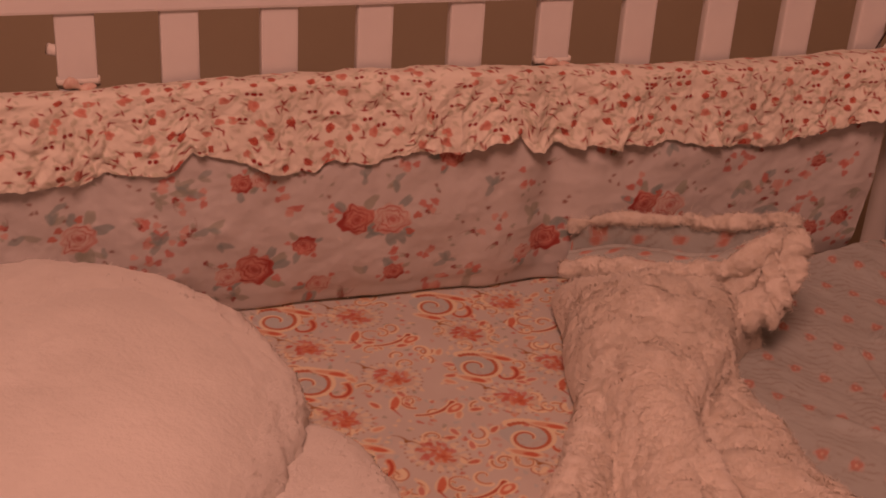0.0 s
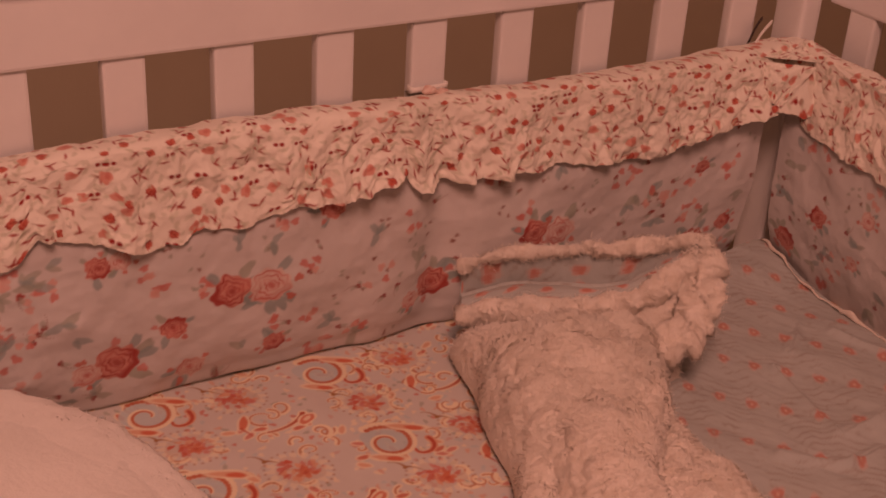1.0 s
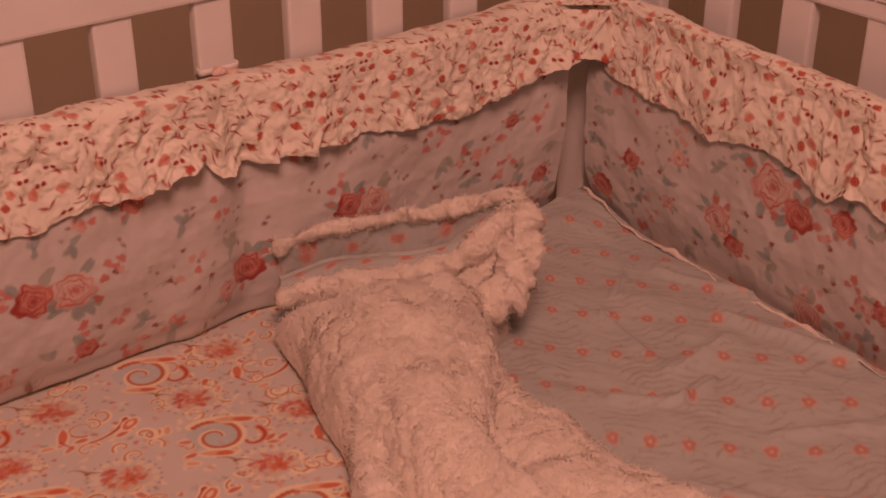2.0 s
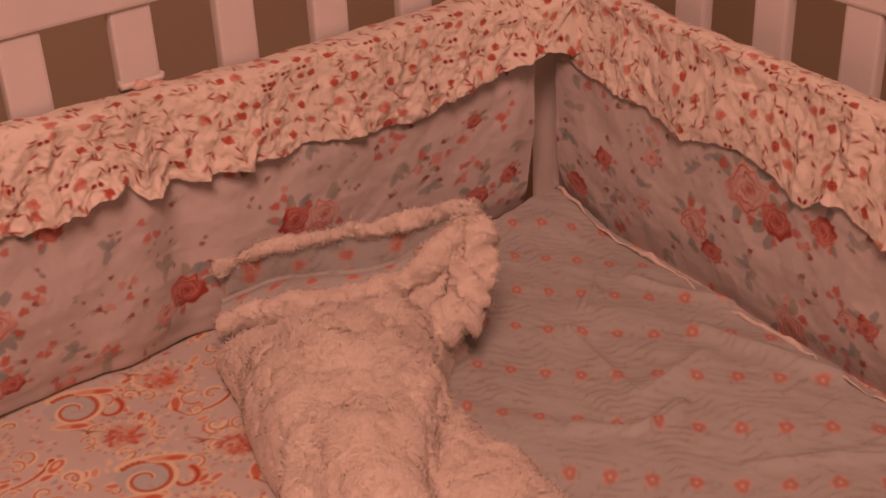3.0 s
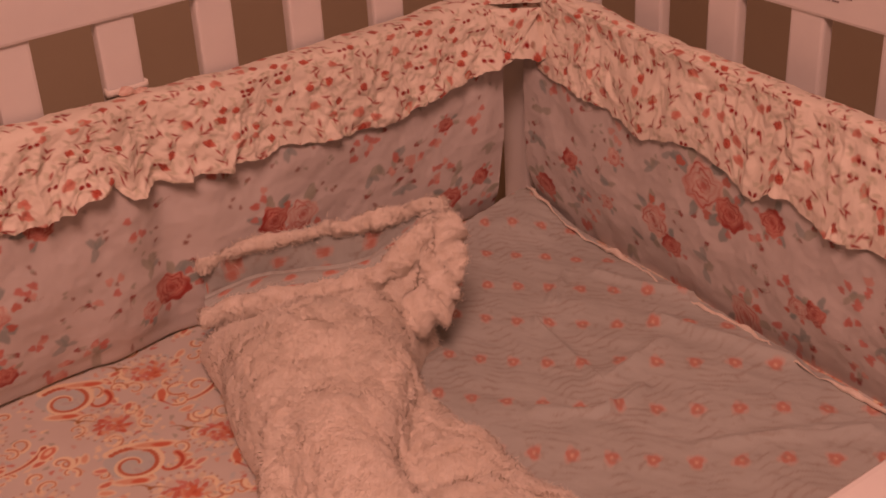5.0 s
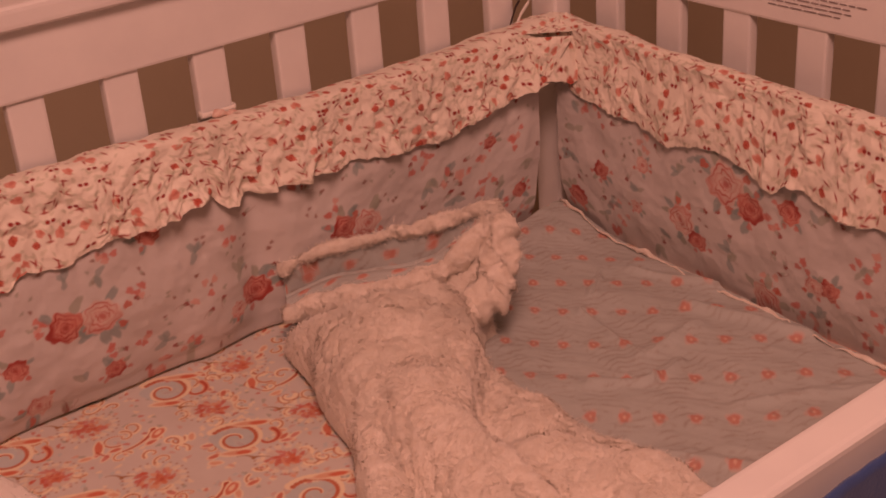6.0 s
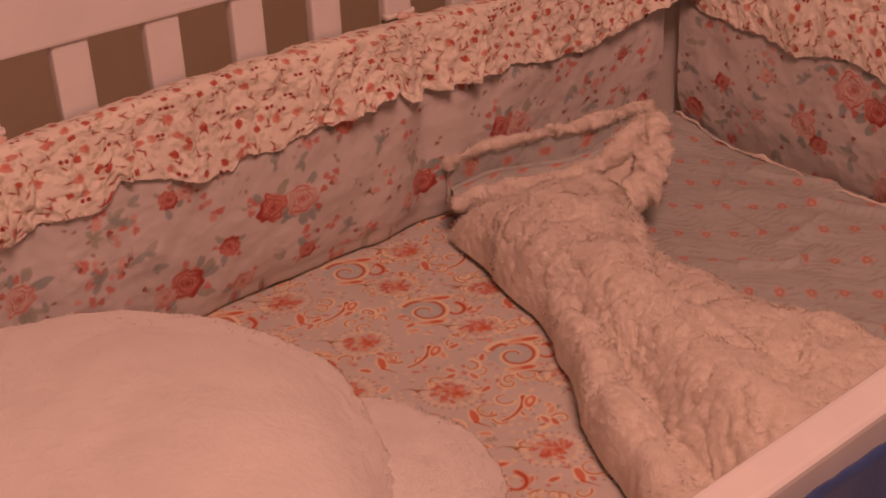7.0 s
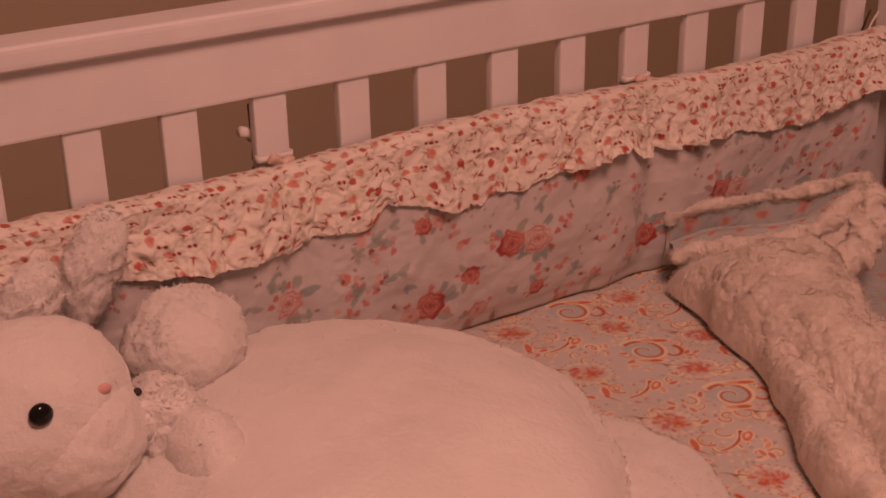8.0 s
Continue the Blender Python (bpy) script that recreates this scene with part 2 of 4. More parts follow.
def rose_cloth(width, height, roses, seed):
    """Large roses in given places, with buds, grey leaves and twigs between."""
    d = Dye(width, height, 0.00125, (0.65, 0.625, 0.615))
    d.rng = np.random.RandomState(seed)
    rng = np.random.RandomState(seed)
    for k in range(int(width * height * 1350)):
        u, v = rng.uniform(0, width), rng.uniform(0, height)
        if min([math.hypot(u - a, v - b) - r for a, b, r, _ in roses] + [1]) < 0.012:
            continue
        kind = rng.randint(4)
        if kind == 0:
            for j in range(rng.randint(2, 5)):
                d.leaf(u, v, rng.uniform(0.009, 0.016), rng.uniform(0, 6.28), SAGE if rng.rand() < 0.5 else TEAL, 0.7)
        elif kind == 1:
            a = rng.uniform(0, 6.28)
            d.stroke([(u + t * 0.0022 * math.cos(a + t * 0.1), v + t * 0.0022 * math.sin(a + t * 0.1)) for t in range(7)], 0.0011, TWIG, 0.6)
            d.blob(u, v, 0.0032, 0.0026, a, RED, 0.9)
            d.leaf(u, v, 0.008, a + 0.8, SAGE, 0.6)
        elif kind == 2:
            for j in range(4):
                d.blob(u + rng.normal(0, 0.006), v + rng.normal(0, 0.006), rng.uniform(0.003, 0.0055), 0.0034, rng.uniform(0, 3), PINK if rng.rand() < 0.6 else BLUSH, 0.85)
        else:
            for j in range(3):
                d.blob(u + rng.normal(0, 0.005), v + rng.normal(0, 0.005), 0.0025, 0.0016, rng.uniform(0, 3), TWIG if rng.rand() < 0.5 else SAGE, 0.7)
    for u, v, r, red in roses:
        for j in range(6 if r > 0.014 else 3):
            a = rng.uniform(0, 6.28)
            d.leaf(u + r * 0.8 * math.cos(a), v + r * 0.8 * math.sin(a), r * rng.uniform(0.7, 1.1), a + rng.uniform(-0.5, 0.5), TEAL if rng.rand() < 0.6 else SAGE, 0.8)
        for j in range(3):
            a = rng.uniform(0, 6.28)
            d.blob(u + r * 1.35 * math.cos(a), v + r * 1.2 * math.sin(a), r * 0.24, r * 0.2, a, PINK if red else CORAL, 0.8)
    for u, v, r, red in roses:
        if red:
            d.rose(u, v, r, (0.33, 0.022, 0.018), (0.50, 0.085, 0.065), (0.62, 0.27, 0.22), u * 40)
        else:
            d.rose(u, v, r, (0.48, 0.075, 0.06), (0.64, 0.32, 0.28), (0.72, 0.56, 0.51), u * 40, 0.35)
    return d


def ditsy_cloth(width, height, seed):
    """Cream cotton strewn with small roses, buds, sprigs and dots."""
    d = Dye(width, height, 0.0010, (0.86, 0.80, 0.71))
    rng = d.rng = np.random.RandomState(seed)
    cell = 0.0140
    for i in range(int(width / cell) + 1):
        for j in range(int(height / cell) + 1):
            u, v = (i + rng.uniform(0.0, 1)) * cell, (j + rng.uniform(0.0, 1)) * cell
            a = rng.uniform(0, 6.28)
            kind = rng.rand()
            for k in range(3):
                d.leaf(u + rng.normal(0, 0.006), v + rng.normal(0, 0.006), rng.uniform(0.004, 0.007), rng.uniform(0, 6.28), (0.56, 0.54, 0.42), 0.6)
            if kind < 0.14:
                d.rose(u, v, rng.uniform(0.0036, 0.0048), RED, (0.48, 0.05, 0.035), CORAL, a)
            elif kind < 0.32:
                r = rng.uniform(0.0042, 0.0058)
                d.blob(u, v, r, r * 0.8, a, (0.66, 0.27, 0.21), 0.9, 0.12)
                d.blob(u + 0.001, v - 0.0008, r * 0.5, r * 0.35, a, (0.58, 0.18, 0.14), 0.7, 0.1)
            elif kind < 0.88:
                for k in range(1 + (rng.rand() < 0.6)):
                    b = a + k * 1.9
                    d.blob(u + rng.uniform(-0.006, 0.006) * k, v + rng.uniform(-0.006, 0.006) * k, 0.0036, 0.0010, b, (0.36, 0.045, 0.035), 0.95, 0.05)
            else:
                d.blob(u, v, 0.002, 0.002, 0, RED, 1, 0)
                d.blob(u + 0.005, v, 0.002, 0.002, 0, RED, 1, 0)
    return d


def paisley_cloth(width, height, seed):
    """Pale blue cotton with coral paisleys, medallions, scrolls and sprigs in offset rows."""
    d = Dye(width, height, 0.0012, (0.63, 0.60, 0.565))
    rng = d.rng = np.random.RandomState(seed)
    cream, orange, dark = (0.84, 0.72, 0.53), (0.66, 0.22, 0.10), (0.50, 0.09, 0.05)
    turn = radians(-36)
    ct, st = math.cos(turn), math.sin(turn)
    blue, peach = (0.50, 0.57, 0.58), (0.70, 0.38, 0.25)

    def at(u, v, a, b):
        return u + a * ct - b * st, v + a * st + b * ct

    for i in range(-2, int(width / 0.162) + 2):
        for j in range(-2, int(height / 0.12) + 2):
            u, v = 0.042 + i * 0.162 - 0.008 * j, 0.001 + j * 0.12
            for k in range(150):
                a, b = u + rng.uniform(0, 0.162), v + rng.uniform(0, 0.12)
                col = (peach, CORAL, SAGE, cream, cream, (0.62, 0.40, 0.34), blue)[rng.randint(7)]
                d.blob(a, b, rng.uniform(0.0016, 0.0042), 0.0019, rng.uniform(0, 3), col, 0.7)
            for k in range(34):
                a, b, w = u + rng.uniform(0, 0.162), v + rng.uniform(0, 0.12), rng.uniform(0, 6.28)
                if k < 18:
                    d.spiral(a, b, rng.uniform(0.007, 0.012), w, 1 if k % 2 else -1, 0.0026, cream, 0.8, 0.8)
                    d.spiral(a, b, rng.uniform(0.007, 0.011), w, 1 if k % 2 else -1, 0.0011, (0.52, 0.22, 0.12), 0.8, 0.7)
                else:
                    d.blob(a, b, 0.0075, 0.0042, w, cream, 0.8, 0.05)
                    d.blob(a, b, 0.0055, 0.0025, w, (CORAL, peach, PINK)[k % 3], 0.85, 0.05)
            for du, dv in ((0, 0), (0.068, -0.067)):
                a, b = u + du, v + dv
                for k in range(16):
                    w = k * math.pi / 8
                    d.blob(*at(a, b, 0.023 * math.cos(w), 0.019 * math.sin(w)), 0.0050, 0.0030, w + turn, cream, 0.55)
                d.blob(a, b, 0.020, 0.0165, turn, (0.62, 0.52, 0.45), 0.7, 0.08)
                for k in range(40):
                    w, r = rng.uniform(0, 6.28), rng.uniform(0.004, 0.018)
                    d.blob(*at(a, b, r * math.cos(w), 0.8 * r * math.sin(w)), 0.0034, 0.0021, w, (CORAL, peach, PINK)[rng.randint(3)], 0.8)
                for k in range(5):
                    w = k * 1.257 + 0.4
                    d.blob(*at(a, b, 0.005 + 0.0050 * math.cos(w), -0.002 + 0.004 * math.sin(w)), 0.0040, 0.0022, w + turn, (0.62, 0.19, 0.10), 0.75)
                d.blob(*at(a, b, 0.006, -0.002), 0.0022, 0.0017, 0, dark, 0.7)
                for k in range(26):
                    w = k * 2 * math.pi / 26
                    d.blob(*at(a, b, 0.0285 * math.cos(w), 0.0240 * math.sin(w)), 0.0012, 0.0012, 0, (0.42, 0.22, 0.12), 0.7, 0)
                # small forked sprig
                q = at(a, b, -0.030, 0.004)
                for sg in (-1, 1):
                    d.stroke([(q[0] + t * 0.0011 * math.cos(1.2 + sg * t * 0.10), q[1] + t * 0.0011 * math.sin(0.6 + sg * t * 0.12)) for t in range(13)], 0.0015, (0.36, 0.17, 0.06), 0.8)
            # comma with a long curled tail
            a, b = u + 0.098, v - 0.008
            tail = [at(a, b, 0.010 * math.cos(1.9 - t * 0.13) - 0.0013 * t, 0.014 * math.sin(1.9 - t * 0.13) - 0.0003 * t) for t in range(24)]
            curl = [at(a, b, -0.036 + 0.010 * math.cos(-1.0 - t * 0.25), -0.002 + 0.009 * math.sin(-1.0 - t * 0.25)) for t in range(18)]
            d.stroke(tail + curl, 0.0042, cream, 0.8)
            d.stroke(tail + curl, 0.0023, (0.46, 0.10, 0.05), 0.9)
            d.blob(*at(a, b, 0.002, 0.006), 0.0110, 0.0066, turn + 1.2, cream, 0.9, 0.05)
            d.blob(*at(a, b, 0.002, 0.006), 0.0088, 0.0048, turn + 1.2, (0.64, 0.20, 0.12), 0.95, 0.05)
            d.blob(*at(a, b, 0.002, 0.007), 0.0045, 0.0022, turn + 1.2, cream, 0.8, 0.05)
            # upright flame with a thin tail
            a, b = u + 0.052, v + 0.013
            d.blob(a, b, 0.012, 0.0056, turn + 1.75, cream, 0.8, 0.05)
            d.blob(a, b, 0.0098, 0.0036, turn + 1.75, (0.64, 0.18, 0.10), 0.95, 0.05)
            d.stroke([at(a, b, 0.0013 * t, -0.008 - 0.0009 * t) for t in range(11)], 0.0014, dark, 0.8)
            # big double scroll in cream, blue and coral
            a, b = u - 0.010, v - 0.062
            d.blob(a, b, 0.024, 0.018, turn, blue, 0.8, 0.06)
            d.spiral(a, b, 0.027, turn + 2.6, -1, 0.0050, cream, 1.35, 1)
            d.spiral(a, b, 0.024, turn + 2.6, -1, 0.0026, (0.50, 0.13, 0.06), 1.35, 0.95)
            q = at(a, b, 0.026, -0.001)
            d.spiral(*q, 0.017, turn + 1.2, -1, 0.0036, peach, 0.55, 0.9)
            d.spiral(*q, 0.017, turn + 1.2, -1, 0.0018, dark, 0.55, 0.9)
            for da, db, le in ((0.012, 0.026, 0.020), (0.004, -0.022, 0.017)):
                q = at(a, b, da, db)
                d.blob(*q, le, 0.0058, turn + 0.12, cream, 0.85, 0.05)
                d.blob(*q, le * 0.8, 0.0034, turn + 0.12, peach, 0.9, 0.05)
                d.blob(*at(*q, le * 0.3, 0), le * 0.4, 0.0030, turn + 0.12, (0.62, 0.14, 0.07), 0.9, 0.05)
    return d


def lining_print(width, height, seed):
    """Grey-blue cotton with wavy fine stripes and small coral flowers in offset rows."""
    d = Dye(width, height, 0.0017, (0.47, 0.495, 0.48))
    rng = d.rng = np.random.RandomState(seed)
    uu, vv = np.meshgrid(np.arange(d.w) * d.step, np.arange(d.h) * d.step)
    wave = np.sin((vv + 0.006 * np.sin(uu * 70) + 0.4 * uu + 0.004 * fbm(uu * 40, vv * 40, 3)) * 2 * math.pi / 0.0092)
    breaks = np.clip(fbm(uu * 60, vv * 60, 9) + 0.4, 0, 1)
    d.lay((slice(None), slice(None)), np.clip(wave * 1.6 - 0.6, 0, 1) * breaks * 0.6, (0.32, 0.26, 0.23))
    for i in range(-30, 30):
        for j in range(-30, 30):
            u, v = 0.433 + 0.031 * i - 0.042 * j, 0.408 - 0.0225 * i - 0.045 * j
            if not (-0.02 < u < width + 0.02 and -0.02 < v < height + 0.02):
                continue
            d.blob(u, v, 0.0086, 0.0078, 0, (0.62, 0.42, 0.37), 0.6, 0.15)
            d.blob(u, v, 0.0062, 0.0058, 0, (0.54, 0.20, 0.15), 0.75, 0.12)
            d.blob(u, v, 0.0016, 0.0016, 0, (0.72, 0.52, 0.40), 0.9, 0)
            for k in range(5):
                d.leaf(u + rng.normal(0, 0.011), v + rng.normal(0, 0.010), 0.006, rng.uniform(0, 6.28), (0.35, 0.30, 0.27), 0.4)
    return d


# ---- room ----
FLOOR_Z, CEIL_Z = -0.46, 1.96
XW, XE, YS, YN = -2.6, 0.85, -2.6, 0.60


def setting(name, bm, mat, label, category):
    return tagged(new(name, mesh_of(name, bm, mat)), label, category, kind="structure")


setting("floor", box((XW - 0.1, YS - 0.1, FLOOR_Z - 0.1), (XE + 0.1, YN + 0.1, FLOOR_Z)), carpet, "beige carpeted bedroom floor under the crib", "floor")
setting("ceiling", box((XW - 0.1, YS - 0.1, CEIL_Z), (XE + 0.1, YN + 0.1, CEIL_Z + 0.1)), ceiling_paint, "plain off-white painted ceiling", "ceiling")
setting("wall_north", box((XW, YN, FLOOR_Z), (XE, YN + 0.1, CEIL_Z)), wall_paint, "tan painted wall behind the crib", "wall")
setting("wall_east", box((XE, YS, FLOOR_Z), (XE + 0.1, YN + 0.1, CEIL_Z)), wall_paint, "tan painted wall beside the crib end", "wall")
setting("wall_south", box((XW, YS - 0.1, FLOOR_Z), (XE, YS, CEIL_Z)), wall_paint, "tan painted wall across the room", "wall")
setting("wall_west", box((XW - 0.1, YS - 0.1, FLOOR_Z), (XW, YN + 0.1, CEIL_Z)), wall_paint, "tan painted wall at the far side", "wall")
for nm, lo, hi in (("baseboard", (XW, YN - 0.014, FLOOR_Z), (XE - 0.014, YN, FLOOR_Z + 0.09)), ("baseboard", (XE - 0.014, YS, FLOOR_Z), (XE, YN, FLOOR_Z + 0.09))):
    setting(nm, box(lo, hi, 0.004), white_paint, "white painted wooden baseboard along the wall", "baseboard")

# ---- crib ----
PITCH, SLAT, FIRST = 0.091, 0.035, -0.0745
COUNT, LENGTH, DEPTH = 14, 1.386, 0.735
BACK_Z, END_Z, END_X, FRONT_Z = 0.36, 0.338, 0.014, 0.30
crib = thing("crib", "white painted wooden baby crib with flat slats", "crib", (-0.7, -0.36, FLOOR_Z))


def slat_mesh(name, length, along):
    lo, hi = ((-SLAT / 2, 0, 0), (SLAT / 2, 0.013, length)) if along == "x" else ((0, -SLAT / 2, 0), (0.013, SLAT / 2, length))
    return mesh_of(name, box(lo, hi, 0.003), white_paint)


def child(name, me, parent, at):
    ob = new(name, me)
    ob.parent = parent
    ob.matrix_parent_inverse = Matrix.Translation(-parent.location)
    ob.location = at
    return ob


low = -0.13
back_slat, end_slat, front_slat = slat_mesh("slat", BACK_Z - low + 0.01, "x"), slat_mesh("slat", END_Z - low + 0.01, "y"), slat_mesh("slat", FRONT_Z - low - 0.03, "x")
for k in range(COUNT):
    child("slat", back_slat, crib, (FIRST - PITCH * k, 0.0, low - 0.005))
    child("slat", front_slat, crib, (FIRST - PITCH * k, -DEPTH + 0.006, low - 0.005))
for k in range(7):
    child("slat", end_slat, crib, (END_X, FIRST - PITCH * k, low - 0.005))
    child("slat", end_slat, crib, (-LENGTH - 0.02, FIRST - PITCH * k, low - 0.005))
XA, XB = -LENGTH + 0.024, -0.022
part("top_rail", box((XA, -0.004, BACK_Z), (XB, 0.020, 0.424), 0.003), white_paint, crib)
part("rail_cap", box((XA, -0.016, 0.424), (XB, 0.034, 0.446), 0.006, 3), white_paint, crib)
part("bottom_rail", box((XA, -0.004, low - 0.06), (XB, 0.020, low), 0.003), white_paint, crib)
YA, YB = -DEPTH + 0.03, -0.030
for x0 in (END_X - 0.002, -LENGTH - 0.028):
    part("end_rail", box((x0, YA, END_Z), (x0 + 0.026, YB, 0.424), 0.003), white_paint, crib)
    part("rail_cap", box((x0 - 0.012, YA, 0.424), (x0 + 0.038, YB, 0.446), 0.006, 3), white_paint, crib)
    part("bottom_rail", box((x0, YA, low - 0.06), (x0 + 0.026, YB, low), 0.003), white_paint, crib)
part("front_rail", box((XA, -0.741, 0.262), (XB, -0.714, FRONT_Z), 0.005, 3), white_paint, crib)
part("bottom_rail", box((XA, -0.741, low - 0.06), (XB, -0.717, low), 0.003), white_paint, crib)
for x0 in (-0.020, -LENGTH - 0.006):
    for y0 in (-0.028, -0.76):
        part("post", box((x0, y0, FLOOR_Z), (x0 + 0.026, y0 + 0.042, 0.43), 0.006, 3), white_paint, crib)
        part("post_cap", box((x0 - 0.005, y0 - 0.005, 0.432), (x0 + 0.031, y0 + 0.047, 0.452), 0.007, 3), white_paint, crib)

# ---- mattress and sheet ----
MZ = 0.055
mattress = tagged(new("mattress", mesh_of("mattress", box((-1.355, -0.705, low + 0.01), (-0.012, -0.001, MZ - 0.006), 0.012, 3), piping_cloth)), "white crib mattress on the slatted base", "mattress")
part("support_board", box((XA, YA, low - 0.02), (XB, YB, low + 0.008), 0.002), white_paint, crib)
w, h = 1.342, 0.704
dye = paisley_cloth(w, h, 3)
cols = np.concatenate([np.arange(0, 410, 5), np.arange(410, 800), np.arange(800, dye.w, 5)])
uu, vv = np.meshgrid(cols * dye.step, np.arange(dye.h) * dye.step)
edge = np.minimum(np.minimum(uu, w - uu), np.minimum(vv, h - vv))
sz = MZ + 0.0022 * fbm(uu * 7, vv * 7, 31) - 0.045 * np.clip(1 - edge / 0.012, 0, 1) ** 2.5
sheet = cloth("fitted_sheet", sheet_mesh("fitted_sheet", np.stack([-1.356 + uu, -0.704 + vv, sz], -1), paisley, dye.c[:, cols]))
tagged(sheet, "pale blue fitted sheet with coral paisley print on mattress", "crib sheet")

# ---- bumper ----
bumper = thing("crib_bumper", "padded rose print crib bumper with small floral ruffle", "crib bumper", (-0.6, -0.02, MZ))
TIES = (FIRST - PITCH * 4, FIRST - PITCH * 9)


def back_front(x, v):
    """How far the padded back face stands out, and its height, at v from 0 (bottom) to 1 (top)."""
    seam = np.min([np.abs(x - t) for t in TIES], axis=0)
    puff = 1 - 0.40 * np.exp(-(seam / 0.022) ** 2)
    y = -0.008 - 0.036 * puff * np.clip(4 * (v + 0.002) * (1.02 - v), 0, 1) ** 0.33
    y = y - 0.0025 * fbm(x * 22, v * 5, 7) - 0.010 * np.clip(v - 0.3, 0, 1)
    z = MZ + 0.012 + 0.226 * v + 0.004 * np.sin(x * 9 + 1) * v - 0.010 * np.exp(-(v / 0.02) ** 2)
    return y, z


def end_front(y, v):
    x = -0.004 - 0.055 * np.clip(-y, 0, 1) - 0.034 * np.clip(4 * (v + 0.02) * (1.04 - v), 0, 1) ** 0.55 - 0.0025 * fbm(y * 22, v * 5, 17)
    z = MZ + 0.004 + 0.236 * v - 0.02 * np.clip(-y - 0.05, 0, 1) * v - 0.012 * np.exp(-(v / 0.05) ** 2)
    return x, z


BACK_W, END_W, TALL = 1.298, 0.63, 0.25
X0 = -1.362
# u runs along the panel from its far end, v up from the seam: u, v, radius, whether red
back_roses = [(0.910, 0.070, 0.0185, 1), (0.886, 0.058, 0.011, 0), (0.706, 0.111, 0.018, 1), (0.741, 0.109, 0.0195, 0), (0.607, 0.066, 0.0205, 1), (0.581, 0.060, 0.013, 0)]
back_roses += [(0.595, 0.155, 0.0115, 1), (0.613, 0.157, 0.010, 0), (0.656, 0.088, 0.0125, 1), (0.748, 0.047, 0.012, 1), (0.672, 0.038, 0.014, 0), (0.800, 0.168, 0.013, 1)]
back_roses += [(0.446, 0.110, 0.018, 0), (1.012, 0.107, 0.0165, 1), (1.042, 0.103, 0.018, 0), (1.220, 0.054, 0.0155, 1), (1.259, 0.068, 0.0115, 1), (1.212, 0.138, 0.0095, 1)]
back_roses += [(0.30, 0.07, 0.019, 1), (0.15, 0.11, 0.018, 0), (0.22, 0.06, 0.014, 1)]
# the end panel's roses: distance from the corner, height over the floor plane, radius, whether red
END_ROSES = [(0.245, 0.127, 0.019, 0), (0.266, 0.108, 0.013, 1), (0.305, 0.188, 0.024, 0), (0.338, 0.172, 0.018, 1), (0.388, 0.186, 0.014, 1), (0.354, 0.074, 0.019, 0), (0.439, 0.120, 0.013, 1), (0.420, 0.117, 0.012, 0)]
END_ROSES += [(0.124, 0.146, 0.012, 1), (0.188, 0.172, 0.010, 0), (0.178, 0.120, 0.009, 0), (0.076, 0.098, 0.015, 1), (0.54, 0.13, 0.018, 1), (0.60, 0.10, 0.015, 0)]
end_roses = [(y - 0.050, (z - 0.059) / 0.93, r, k) for y, z, r, k in END_ROSES]
back_roses = [(u + 0.011, v - 0.018 * min(max((0.16 - v) / 0.09, 0), 1), r, k) for u, v, r, k in back_roses]
dye = rose_cloth(BACK_W, TALL, back_roses, 11)
uu, vv = np.meshgrid(np.arange(dye.w) * dye.step, np.arange(dye.h) * dye.step)
by, bz = back_front(X0 + uu, vv / TALL)
cloth("back_panel", sheet_mesh("back_panel", np.stack([X0 + uu, by, bz], -1), floral, dye.c), bumper)
dye = rose_cloth(END_W, TALL, end_roses, 12)
uu, vv = np.meshgrid(np.arange(dye.w) * dye.step, np.arange(dye.h) * dye.step)
ex, ez = end_front(-0.050 - uu, vv / TALL)
cloth("end_panel", sheet_mesh("end_panel", np.stack([ex, -0.050 - uu, ez], -1), floral, dye.c), bumper)

# ruffles: hem heights along the length
HEM_X = [-1.362, -1.166, -1.064, -0.958, -0.901, -0.877, -0.823, -0.805, -0.757, -0.721, -0.689, -0.668, -0.636, -0.581, -0.519, -0.485, -0.472, -0.443, -0.401, -0.320, -0.222, -0.159, -0.108, -0.06, -0.03]
HEM_Z = [0.25, 0.250, 0.232, 0.223, 0.215, 0.225, 0.221, 0.246, 0.233, 0.218, 0.218, 0.229, 0.221, 0.229, 0.235, 0.236, 0.223, 0.227, 0.224, 0.222, 0.212, 0.226, 0.238, 0.246, 0.25]
HEM_Y = [-0.66, -0.55, -0.486, -0.448, -0.392, -0.369, -0.332, -0.272, -0.233, -0.165, -0.084, -0.053, -0.03]
HEM_EZ = [0.20, 0.205, 0.206, 0.201, 0.219, 0.199, 0.214, 0.220, 0.206, 0.222, 0.227, 0.244, 0.25]


